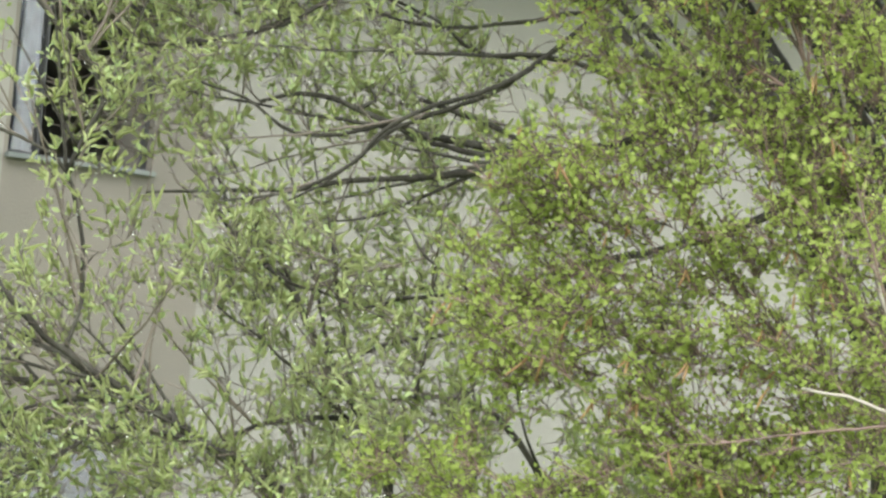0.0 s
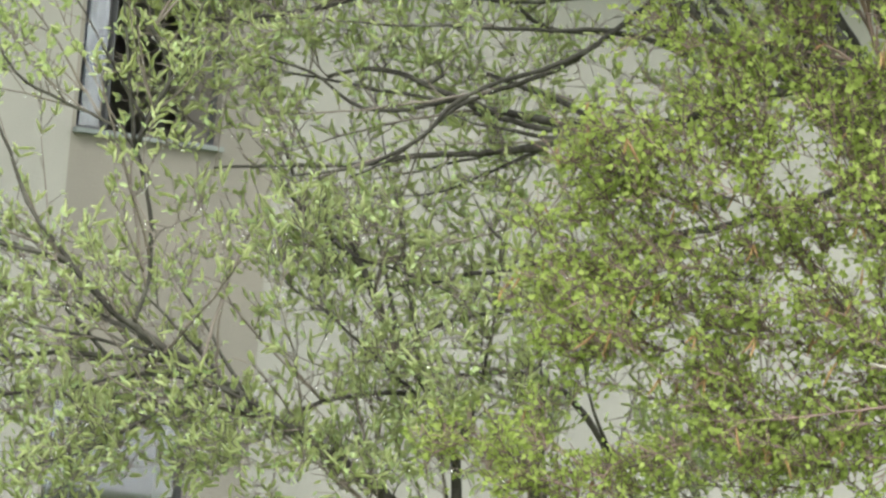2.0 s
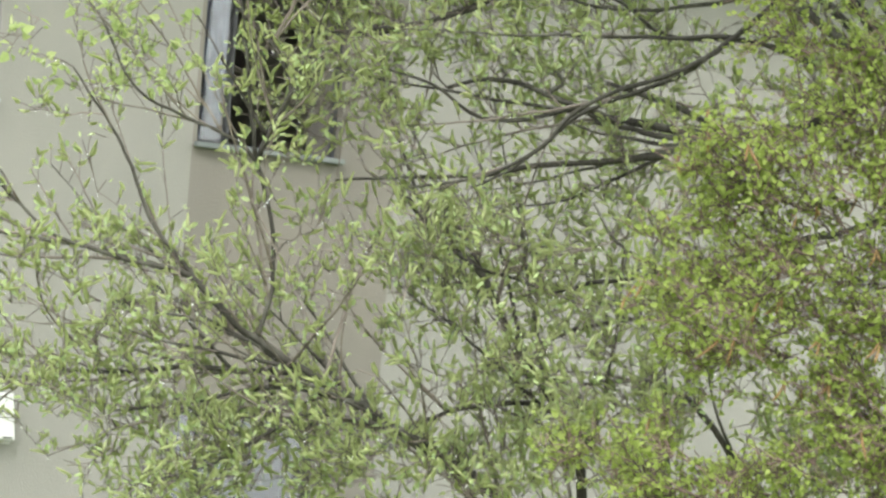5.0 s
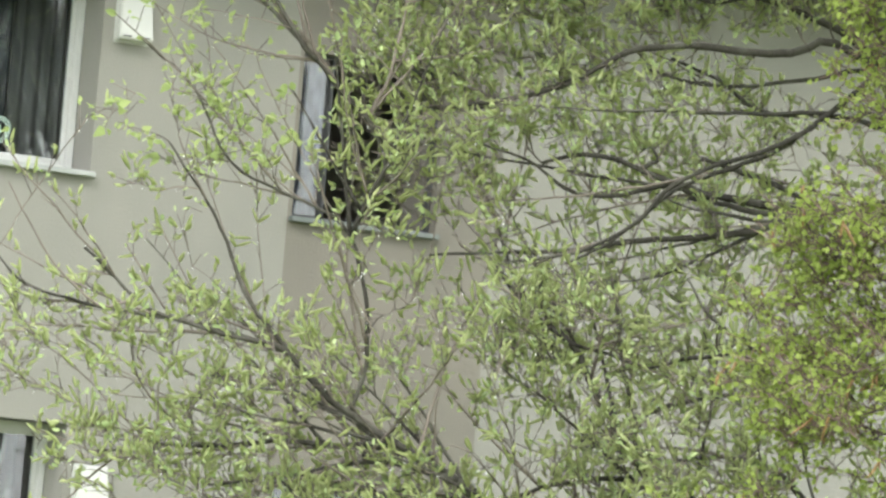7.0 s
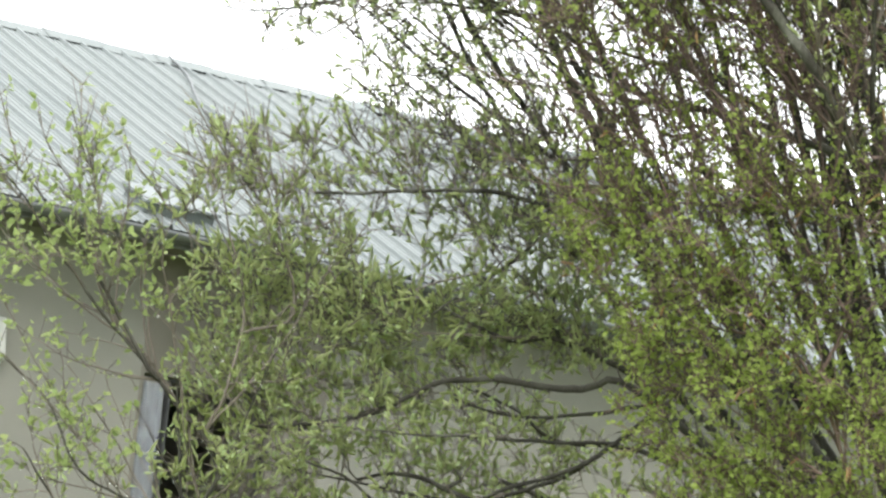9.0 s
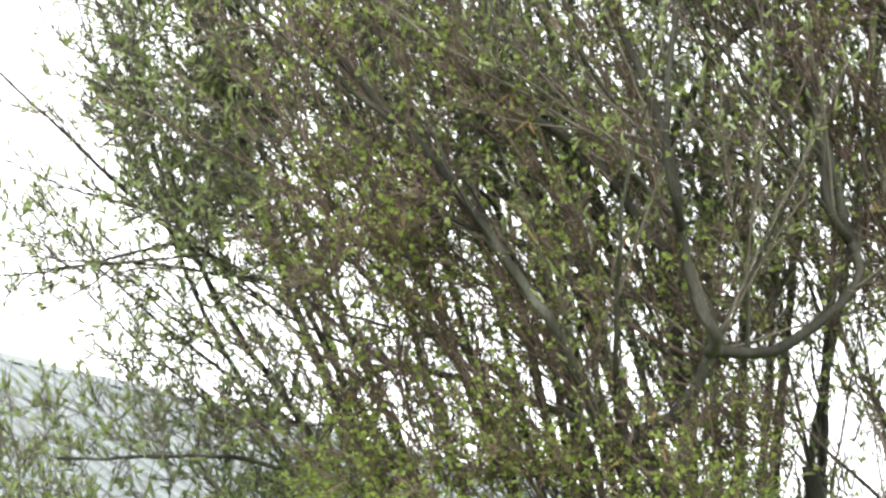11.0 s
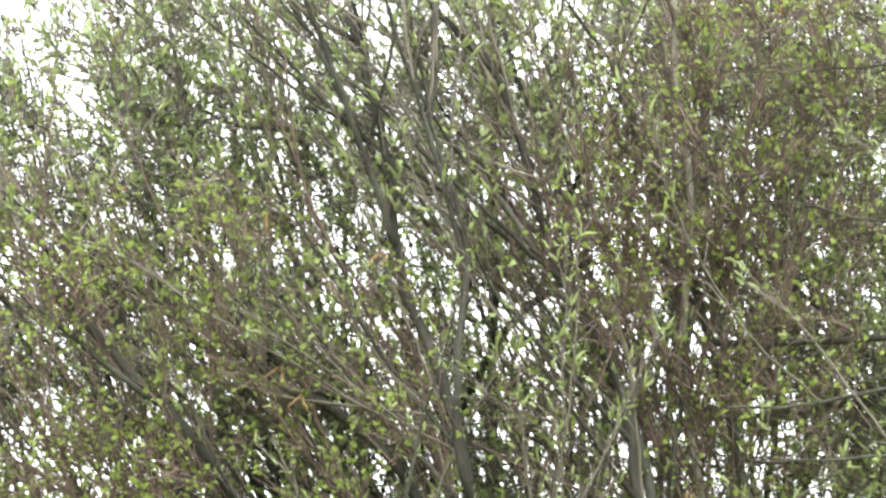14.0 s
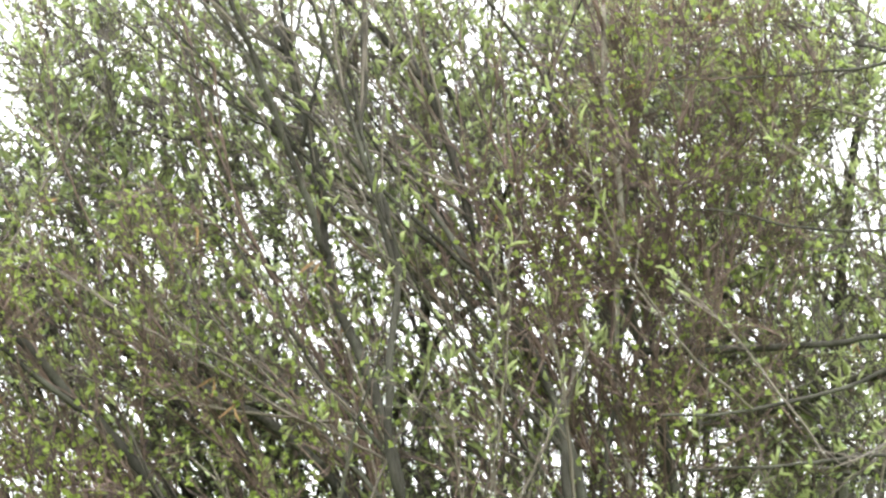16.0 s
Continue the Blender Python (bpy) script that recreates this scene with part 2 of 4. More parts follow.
def ribbed_slope(y0, z0, y1, z1):
    """Trapezoid metal sheet: ribs run up the slope."""
    pitch = 0.19
    prof, x = [], LEFT - 0.45
    while x < RIGHT + 0.45:
        for dx, h in ((0.0, 0.0), (0.036, 0.0), (0.042, 0.009), (0.05, 0.009), (0.056, 0.0), (0.092, 0.0), (0.098, 0.009), (0.106, 0.009), (0.112, 0.0), (0.135, 0.0), (0.145, 0.028), (0.165, 0.028), (0.175, 0.0)):
            prof.append((x + dx, h))
        x += pitch
    rows = 7
    verts, faces = [], []
    for k in range(rows + 1):
        f = k / rows
        for px, h in prof:
            verts.append((px, y0 + (y1 - y0) * f, z0 + (z1 - z0) * f + h + 0.006 * noise.noise((px * 0.9, f * 5, 1.0))))
    n = len(prof)
    for k in range(rows):
        for i in range(n - 1):
            a = k * n + i
            faces.append((a, a + 1, a + n + 1, a + n))
    ob = mesh_object("roof_slope", verts, faces, ZINC, house, "pale grey-green ribbed metal sheet")
    so = ob.modifiers.new("thickness", "SOLIDIFY")
    so.thickness, so.offset = 0.004, -1
    return ob


ribbed_slope(EAVE_Y, EAVE_Z, RIDGE_Y, RIDGE_Z)
ribbed_slope(DEPTH - EAVE_Y, EAVE_Z, RIDGE_Y, RIDGE_Z)


def gable(x):
    verts = [(x, 0.05, WALL_TOP + 0.05), (x, DEPTH - 0.05, WALL_TOP + 0.05), (x, RIDGE_Y, RIDGE_Z - 0.12)]
    verts += [(v[0] + 0.25, v[1], v[2]) for v in verts]
    mesh_object("gable", verts, [(0, 2, 1), (3, 4, 5), (0, 1, 4, 3), (1, 2, 5, 4), (2, 0, 3, 5)], RENDER_LIGHT, house)


gable(LEFT)
gable(RIGHT - 0.25)


def ridge_cap():
    """Short overlapping cap pieces along the ridge."""
    x, k = LEFT - 0.45, 0
    while x < RIGHT + 0.4:
        bm = bmesh.new()
        lift = 0.008 * (k % 2)
        pts = [(-0.16, -0.078), (-0.05, 0.0), (0, 0.014), (0.05, 0.0), (0.16, -0.078)]
        ring = []
        for px in (x, x + 0.52):
            ring.append([bm.verts.new((px, RIDGE_Y + py, RIDGE_Z + 0.018 + pz + lift)) for py, pz in pts])
        for i in range(4):
            bm.faces.new((ring[0][i], ring[1][i], ring[1][i + 1], ring[0][i + 1]))
        x += 0.5
        k += 1
        part("ridge_cap", bm, ZINC, house)


ridge_cap()
part("soffit", boxes((LEFT - 0.4, RIGHT + 0.4, EAVE_Y + 0.03, -0.003, WALL_TOP - 0.02, WALL_TOP + 0.005), bevel=0.003), SOFFIT, house, "dark board under the eave")
part("fascia", boxes((LEFT - 0.4, RIGHT + 0.4, EAVE_Y, EAVE_Y + 0.028, WALL_TOP - 0.05, WALL_TOP + 0.055), bevel=0.003), GUTTER, house)


def gutter():
    bm = bmesh.new()
    ring = []
    for px in (LEFT - 0.4, RIGHT + 0.4):
        row = []
        for k in range(10):
            a = math.pi * k / 9
            row.append(bm.verts.new((px, EAVE_Y - 0.07 - 0.062 * math.cos(a), EAVE_Z - 0.035 - 0.062 * math.sin(a))))
        ring.append(row)
    for i in range(9):
        bm.faces.new((ring[0][i], ring[0][i + 1], ring[1][i + 1], ring[1][i]))
    ob = part("gutter", bm, GUTTER, house, "half-round dark metal gutter", smooth=True)
    so = ob.modifiers.new("thickness", "SOLIDIFY")
    so.thickness = 0.004
    x = LEFT
    while x < RIGHT:
        part("gutter_bracket", boxes((x, x + 0.025, EAVE_Y - 0.135, EAVE_Y - 0.002, EAVE_Z - 0.107, EAVE_Z - 0.098), bevel=0.002), GUTTER, ob)
        x += 0.9


gutter()


def plain_window(x0, x1, z0, z1, frame_mat, sill_mat, mullion, set_back, label, bar=0.052, s=0.028, post=0.055, ajar=False):
    """A framed window in its opening: frame and sashes, a pane each side of the mullion, and a sill outside."""
    win = new("window")
    win.parent = house
    win["label"] = label
    y = set_back
    fr = boxes((x0, x0 + bar, y, y + 0.07, z0, z1), (x1 - bar, x1, y, y + 0.07, z0, z1), (x0 + bar, x1 - bar, y, y + 0.07, z1 - bar, z1),
               (x0 + bar, x1 - bar, y, y + 0.07, z0, z0 + bar), (mullion - post, mullion + post, y - 0.006, y + 0.07, z0 + bar, z1 - bar), bevel=0.008)
    part("window_frame", fr, frame_mat, win)
    for a, b in ((x0 + bar, mullion - post), (mullion + post, x1 - bar))[:1 if ajar else 2]:
        part("sash", boxes((a, a + s, y + 0.012, y + 0.055, z0 + bar, z1 - bar), (b - s, b, y + 0.012, y + 0.055, z0 + bar, z1 - bar),
                           (a + s, b - s, y + 0.012, y + 0.055, z0 + bar, z0 + bar + s), (a + s, b - s, y + 0.012, y + 0.055, z1 - bar - s, z1 - bar), bevel=0.006), frame_mat, win)
        pane = part("pane", boxes((a + s - 0.004, b - s + 0.004, y + 0.028, y + 0.034, z0 + bar + s - 0.004, z1 - bar - s + 0.004)), GLASS, win, "clear reflecting glass")
        pane.visible_shadow = False
    part("window_sill", boxes((x0 - 0.02, x1 + 0.02, -0.05, y, z0 - 0.03, z0 + 0.004), bevel=0.006), sill_mat, win)
    return win


plain_window(-2.92, -1.36, 3.975, 5.15, UPVC, SILL, -2.12, 0.26, "white plastic two-sash window, a heart hung inside")
plain_window(-2.92, -1.36, 1.225, 2.455, UPVC, SILL, -2.12, 0.26, "white plastic two-sash window on the ground floor")
plain_window(0.03, 1.05, 3.865, 4.895, DARK_FRAME, TEAL_SILL, 0.27, 0.06, "dark-framed window standing half open in the taupe band", 0.02, 0.01, 0.012, True)
plain_window(0.03, 1.05, 1.165, 2.225, DARK_FRAME, TEAL_SILL, 0.25, 0.06, "dark-framed ground floor window in the taupe band", 0.02, 0.01, 0.012)


def curtain(x0, x1, y, z0, z1, material, label):
    """Hanging cloth with folds."""
    n = 40
    verts, faces = [], []
    for k in range(n + 1):
        f = k / n
        px, py = x0 + (x1 - x0) * f, y + 0.02 * math.sin(f * (x1 - x0) * 70) + 0.008 * math.sin(f * 31)
        verts += [(px, py, z0), (px, py * 0.7 + y * 0.3, z1)]
    for k in range(n):
        faces.append((2 * k, 2 * k + 2, 2 * k + 3, 2 * k + 1))
    ob = mesh_object("curtain", verts, faces, material, None, smooth=True)
    ob.matrix_world = house.matrix_world.copy()
    so = ob.modifiers.new("cloth", "SOLIDIFY")
    so.thickness = 0.004
    tagged(ob, label, "curtain")


curtain(-1.72, -1.38, 0.50, 2.96, 5.40, CURTAIN, "plain taupe curtain drawn to the side of a window")
curtain(-2.88, -1.70, 0.56, 2.96, 5.40, NET, "thin grey net curtain across a window")
curtain(-2.88, -1.42, 0.56, 1.16, 2.60, NET, "thin grey net curtain across a ground floor window")
curtain(0.05, 0.30, 0.16, 3.90, 4.88, BLUE_CURTAIN, "mottled blue-grey curtain behind a dark-framed window")
curtain(0.05, 0.30, 0.16, 1.20, 2.20, BLUE_CURTAIN, "mottled blue-grey curtain behind a ground floor window")


def vent_box(x, z):
    """A white hood on the wall: wedge-shaped cover with a dark slot below, on a base plate."""
    box = tagged(new("vent_hood"), "white plastic ventilation hood fixed on the beige wall", "vent", "hoods on the wall")
    box.matrix_world = house.matrix_world @ pose(x, 0, z)
    w, h = 0.22, 0.29
    bm = bmesh.new()
    v = [bm.verts.new(c) for c in ((-w / 2, -0.012, 0), (w / 2, -0.012, 0), (w / 2, -0.012, h), (-w / 2, -0.012, h),
                                   (-w / 2 - 0.004, -0.085, 0.01), (w / 2 + 0.004, -0.085, 0.01), (w / 2 - 0.012, -0.05, h - 0.006), (-w / 2 + 0.012, -0.05, h - 0.006))]
    for f in ((4, 5, 6, 7), (3, 2, 1, 0), (0, 4, 7, 3), (5, 1, 2, 6), (7, 6, 2, 3), (0, 1, 5, 4)):
        bm.faces.new([v[i] for i in f])
    bmesh.ops.bevel(bm, geom=bm.edges[:], offset=0.007, segments=2, affect="EDGES")
    part("cover", bm, VENT_WHITE, box, smooth=False)
    part("base_plate", boxes((-w / 2 - 0.006, w / 2 + 0.006, -0.011, -0.0, -0.012, h + 0.006), bevel=0.003), VENT_WHITE, box)
    for k in (-1, 1):
        part("slot", boxes((k * 0.06 - 0.03, k * 0.06 + 0.03, -0.0885, -0.08, 0.022, 0.03), bevel=0.001), DARK_FRAME, box, "dark slot")


vent_box(-1.17, 4.79)
vent_box(-1.19, 1.93)


def heart():
    """A woven heart of pale withies standing inside the window."""
    ob = tagged(new("heart_ornament"), "pale green woven heart ornament inside the window", "ornament")
    ob.matrix_world = house.matrix_world @ pose(-1.90, 0.318, 4.17)
    for s in (1.0, 0.86, 0.55):
        pts = []
        for k in range(41):
            a = 2 * math.pi * k / 40
            pts.append((0.0083 * s * 16 * math.sin(a) ** 3, 0.004 * math.sin(9 * a), 0.0083 * s * (13 * math.cos(a) - 5 * math.cos(2 * a) - 2 * math.cos(3 * a) - math.cos(4 * a))))
        v, f = [], []
        sweep(v, f, [Vector(p) for p in pts], [0.008] * len(pts), 5)
        mesh_object("withy", v, f, WICKER, ob, smooth=True)


def sweep(verts, faces, pts, radii, sides, cap=True):
    """Adds a tube along pts to the lists."""
    base, n = len(verts), len(pts)
    ref = None
    for i, p in enumerate(pts):
        d = (pts[min(i + 1, n - 1)] - pts[max(i - 1, 0)]).normalized()
        if ref is None:
            ref = d.orthogonal().normalized()
        ref = (ref - d * ref.dot(d))
        ref = ref.normalized() if ref.length > 1e-6 else d.orthogonal().normalized()
        side = d.cross(ref)
        for k in range(sides):
            a = 2 * math.pi * k / sides
            verts.append(tuple(p + (ref * math.cos(a) + side * math.sin(a)) * radii[i]))
    for i in range(n - 1):
        for k in range(sides):
            a, b = base + i * sides + k, base + i * sides + (k + 1) % sides
            faces.append((a, b, b + sides, a + sides))
    if cap:
        faces.append(tuple(base + (n - 1) * sides + k for k in range(sides)))
        faces.append(tuple(base + sides - 1 - k for k in range(sides)))


heart()


def on_roof(x, up, lift=0.0):
    """A place on the front slope: metres along it and the share of the way from eave to ridge."""
    return Vector((x, EAVE_Y + (RIDGE_Y - EAVE_Y) * up, EAVE_Z + (RIDGE_Z - EAVE_Z) * up + lift))


def roof_fittings():
    cable = tagged(new("roof_cable"), "dark cable lying down the ribbed roof from its ridge", "cable")
    v, f = [], []
    pts = [on_roof(2.2 - 0.95 * (k / 12) ** 1.2 + 0.03 * math.sin(k * 0.9), 1.0 - 0.62 * k / 12, 0.045) for k in range(13)]
    sweep(v, f, pts, [0.011] * 13, 6)
    mesh_object("cable_run", v, f, GUTTER, cable, smooth=True)
    cable.matrix_world = house.matrix_world.copy()
    hatch = tagged(new("roof_hatch"), "low grey metal roof hatch just above the eave", "roof hatch")
    slope = math.degrees(math.atan2(RIDGE_Z - EAVE_Z, RIDGE_Y - EAVE_Y))
    hatch.matrix_world = house.matrix_world @ Matrix.Translation(on_roof(0.0, 0.05, 0.0)) @ pose(0, 0, 0, slope, 0, 0)
    part("curb", boxes((-0.27, 0.27, 0, 0.36, -0.01, 0.075), bevel=0.01), ZINC, hatch)
    part("lid", boxes((-0.30, 0.30, -0.03, 0.39, 0.076, 0.10), bevel=0.01), ZINC, hatch)


roof_fittings()

# ---- trees ----
rng = np.random.default_rng(7)


class Tree:
    """Grows limbs given by a few bends, then fine wood towards clumps, each shoot from the nearest wood."""

    def __init__(self, name, label, bark, twig, leaf_kind, up, lean, reach):
        self.ob = tagged(new(name), label, "tree")
        self.bark, self.twig, self.leaf_kind = bark, twig, leaf_kind
        self.up, self.lean, self.reach = up, Vector(lean), reach
        self.nodes, self.dirs, self.rads = [], [], []
        self.aims = []
        self.tv, self.tf = [], []
        self.tips = []

    def note(self, pts, radii, skip=1):
        n = len(pts)
        for i in range(0, n, skip):
            d = (pts[min(i + 1, n - 1)] - pts[max(i - 1, 0)]).normalized()
            self.nodes.append(tuple(pts[i]))
            self.dirs.append(tuple(d))
            self.rads.append(radii[i])


def smooth_path(ctrl, step):
    """Catmull-Rom through the bends, with a little unevenness."""
    c = [Vector(p) for p in ctrl]
    c = [c[0] * 2 - c[1]] + c + [c[-1] * 2 - c[-2]]
    out = []
    for i in range(1, len(c) - 2):
        p0, p1, p2, p3 = c[i - 1:i + 3]
        n = max(2, int((p2 - p1).length / step))
        for k in range(n):
            t = k / n
            out.append(0.5 * ((2 * p1) + (p2 - p0) * t + (2 * p0 - 5 * p1 + 4 * p2 - p3) * t * t + (3 * p1 - p0 - 3 * p2 + p3) * t ** 3))
    out.append(c[-2])
    return [p + 0.014 * noise.noise_vector(p * 4.0) + 0.008 * noise.noise_vector(p * 13.0) for p in out]


def limb(tree, r0, r1, *ctrl, name="limb"):
    """One limb from its thick to its thin end; it is led back to the nearest wood of its tree."""
    ctrl = [Vector(p) for p in ctrl]
    if tree.nodes:
        nodes = np.array(tree.nodes)
        rel = np.array(ctrl[0]) - nodes
        dist = np.linalg.norm(rel, axis=1)
        back = (ctrl[0] - ctrl[1]).normalized()
        cost = dist * (1.6 + rel @ np.array(back) / np.maximum(dist, 0.01)) + 0.25 * (np.array(tree.rads) < r0 * 0.8)
        j = int(np.argmin(cost))
        q = Vector(tree.nodes[j])
        if dist[j] > 0.5:
            mid = (q + ctrl[0]) / 2 + back * 0.12 * dist[j] + Vector((0, 0, -0.06 * dist[j]))
            ctrl = [q, mid] + ctrl
        elif dist[j] > 0.02:
            ctrl = [q] + ctrl
    pts = smooth_path(ctrl, 0.06)
    n = len(pts)
    radii = [(r0 + (r1 - r0) * (i / (n - 1)) ** 0.9) * (1 + 0.16 * noise.noise(pts[i] * 9)) for i in range(n)]
    v, f = [], []
    sweep(v, f, pts, radii, 9 if r0 > 0.02 else 6)
    mesh_object(name, v, f, tree.bark if r0 > (0.019 if tree.leaf_kind == "birch" else 0.011) else tree.twig, tree.ob, smooth=True)
    tree.note(pts, radii)


def branch_out(tree, count, low, high, thick, spread, least=0.009, above=0.0):
    """Side branches from the limbs, each bent its own way."""
    wood = [j for j in range(len(tree.nodes)) if tree.rads[j] > least and tree.nodes[j][2] > above]
    for _ in range(count):
        j = wood[int(rng.random() * len(wood))]
        q, d0 = Vector(tree.nodes[j]), Vector(tree.dirs[j])
        way = (d0 * 0.7 + tree.lean * 0.7 + Vector((rng.normal(0, spread), rng.normal(0, spread) * 0.7, rng.normal(0, spread)))).normalized()
        length = low + (high - low) * rng.random()
        turn = Vector((rng.normal(0, 0.35), rng.normal(0, 0.25), 0.25 + rng.normal(0, 0.35)))
        ctrl = [q, q + way * length * 0.35 + turn * length * 0.02, q + way * length * 0.7 + turn * length * 0.12, q + way * length + turn * length * 0.32]
        pts = smooth_path(ctrl, 0.06)
        pts[0] = q
        n = len(pts)
        r0 = min(tree.rads[j] * 0.8, thick * (0.7 + 0.6 * rng.random()))
        radii = [r0 + (0.0028 - r0) * (i / (n - 1)) for i in range(n)]
        v, f = [], []
        sweep(v, f, pts, radii, 5)
        mesh_object("branch", v, f, tree.twig if r0 < 0.011 else tree.bark, tree.ob, smooth=True)
        tree.note(pts, radii)
        tree.tips.append((pts, length))


def clump(tree, count, centre, rx, rz):
    """Marks places that the tree's shoots grow to, in an uneven cloud."""
    c = Vector(centre)
    k = 0
    while k < count:
        p = rng.uniform(-1, 1, 3)
        if p @ p > 0.55 + 0.5 * rng.random():
            continue
        q = Vector((p[0] * rx, p[1] * 0.75 * tree.reach, p[2] * rz))
        if noise.noise((c + q) * 2.6) < -0.2:
            continue
        tree.aims.append(c + q)
        k += 1


goat = Tree("goat_willow_tree", "spreading grey-barked willow with many stems in young leaf", GREY_BARK, TWIG_GREY, "willow", 0.35, (-0.5, 0, 0.5), 1.0)
small = Tree("willow_tree", "low willow with fanned limbs and pale green catkins", GREY_BARK, TWIG_GREY, "catkin", 0.45, (-0.4, 0, 0.7), 0.9)
birch = Tree("birch_tree", "young birch with pale stem, red-brown twigs, fresh green leaves", BIRCH_BARK, TWIG_RED, "birch", 0.7, (-0.5, 0, 0.75), 0.55)
slim = Tree("birch_tree", "slim pale-stemmed birch with red-brown twigs and small leaves", BIRCH_BARK, TWIG_RED, "birch", 0.8, (-0.35, 0, 0.85), 0.6)

back = Tree("grey_willow_tree", "tall many-stemmed grey willow behind the birches, thinly leafed", DARK_BARK, TWIG_GREY, "willow", 0.5, (-0.62, 0, 0.68), 1.0)
limb(goat, 0.14, 0.10, (2.55, 20.5, -0.05), (2.5, 20.55, 0.8), (2.35, 20.5, 1.7), (2.2, 20.4, 2.6), name="trunk")
limb(goat, 0.09, 0.05, (2.2, 20.4, 2.6), (2.2, 20.3, 3.6), (2.16, 20.2, 4.6), (2.12, 20.1, 5.5), name="stem")
limb(goat, 0.08, 0.05, (2.35, 20.5, 1.7), (2.8, 20.5, 3.2), (2.95, 20.4, 4.8), (2.75, 20.3, 5.7), name="stem")
limb(goat, 0.07, 0.04, (2.2, 20.4, 2.6), (1.85, 20.4, 3.3), (1.55, 20.3, 4.0), name="stem")
limb(goat, 0.07, 0.05, (2.5, 20.55, 0.8), (3.4, 20.4, 3.4), (3.75, 20.0, 5.6), (3.8, 19.8, 6.6), name="stem")
limb(small, 0.11, 0.07, (0.55, 20.5, -0.05), (0.5, 20.45, 0.6), (0.42, 20.4, 1.2), name="trunk")
limb(small, 0.06, 0.04, (0.5, 20.45, 0.6), (0.1, 20.3, 1.15), (-0.4, 20.2, 1.62), name="stem")
limb(birch, 0.06, 0.024, (2.35, 19.0, -0.05), (2.33, 19.0, 1.0), (2.25, 19.0, 2.2), (2.2, 19.0, 2.9), name="trunk")
limb(slim, 0.075, 0.034, (3.3, 19.3, -0.05), (3.3, 19.25, 1.5), (3.25, 19.2, 3.2), (3.15, 19.1, 5.0), name="trunk")
limb(goat, 0.034, 0.012, (1.38, 20.23, 3.91), (1.01, 20.27, 3.79), (0.69, 20.29, 3.67), (0.21, 20.31, 3.60), (-0.23, 20.31, 3.64))
limb(goat, 0.024, 0.009, (0.02, 20.41, 3.66), (-0.22, 20.40, 3.68), (-0.48, 20.39, 3.77), (-0.68, 20.38, 3.83), (-0.95, 20.37, 3.76))
limb(goat, 0.028, 0.008, (0.42, 20.01, 4.40), (0.21, 20.03, 4.34), (-0.46, 20.02, 4.32), (-0.85, 20.04, 4.12), (-1.25, 20.05, 3.99), (-1.62, 20.05, 3.95))
limb(goat, 0.02, 0.007, (0.46, 20.65, 4.13), (0.10, 20.66, 4.13), (-0.13, 20.64, 4.27), (-0.36, 20.63, 4.34))
limb(goat, 0.016, 0.006, (0.66, 20.42, 4.33), (0.28, 20.44, 4.27), (-0.10, 20.45, 4.21), (-0.49, 20.43, 4.27))
limb(goat, 0.018, 0.007, (0.34, 19.87, 3.98), (0.19, 19.88, 3.89), (-0.27, 19.90, 3.67), (-0.47, 19.92, 3.46), (-0.68, 19.92, 3.32), (-1.05, 19.91, 3.23))
limb(goat, 0.016, 0.006, (0.19, 19.98, 3.88), (-0.04, 19.99, 3.76), (-0.30, 20.00, 3.63), (-0.55, 20.02, 3.39), (-0.78, 20.03, 3.25))
limb(goat, 0.016, 0.005, (-0.28, 20.20, 3.70), (-0.60, 20.20, 3.60), (-0.82, 20.19, 3.63), (-1.02, 20.17, 3.75), (-1.24, 20.15, 3.81))
limb(goat, 0.022, 0.006, (0.25, 20.31, 3.58), (0.01, 20.32, 3.48), (-0.48, 20.32, 3.42), (-0.80, 20.32, 3.34), (-1.45, 20.29, 3.27))
limb(goat, 0.026, 0.007, (0.75, 20.54, 3.13), (0.59, 20.55, 3.05), (0.41, 20.56, 2.88), (0.31, 20.57, 2.77), (-0.20, 20.58, 2.66), (-0.68, 20.58, 2.43))
limb(goat, 0.014, 0.006, (-0.48, 20.39, 3.77), (-0.39, 20.39, 3.82), (-0.42, 20.38, 3.88))
limb(goat, 0.024, 0.01, (0.51, 20.50, 3.65), (0.34, 20.50, 3.69), (0.17, 20.50, 3.76), (-0.17, 20.49, 3.85))
limb(goat, 0.028, 0.008, (0.41, 19.76, 5.89), (0.14, 19.83, 5.56), (-0.05, 19.88, 5.30), (-0.41, 19.87, 5.33), (-1.32, 19.85, 5.22))
limb(goat, 0.018, 0.006, (-0.05, 19.97, 5.32), (-0.14, 20.01, 5.10), (-0.39, 20.05, 4.86), (-0.65, 20.07, 4.65))
limb(goat, 0.024, 0.007, (0.71, 20.22, 4.31), (0.38, 20.20, 4.50), (0.06, 20.19, 4.62), (-0.21, 20.19, 4.59), (-0.59, 20.17, 4.72))
limb(goat, 0.014, 0.009, (0.06, 20.19, 4.62), (0.02, 20.17, 4.74), (0.01, 20.16, 4.85))
limb(goat, 0.016, 0.004, (-0.19, 20.07, 6.32), (-0.82, 20.05, 6.38), (-1.25, 20.03, 6.34), (-1.58, 20.03, 6.25), (-1.72, 20.05, 6.12))
limb(goat, 0.008, 0.003, (-0.81, 19.95, 6.35), (-1.11, 19.95, 6.29), (-1.39, 19.99, 6.03))
limb(goat, 0.012, 0.003, (-0.74, 19.92, 6.48), (-1.01, 19.92, 6.42), (-1.55, 19.93, 6.23), (-1.97, 19.90, 6.21), (-2.12, 19.83, 6.43))
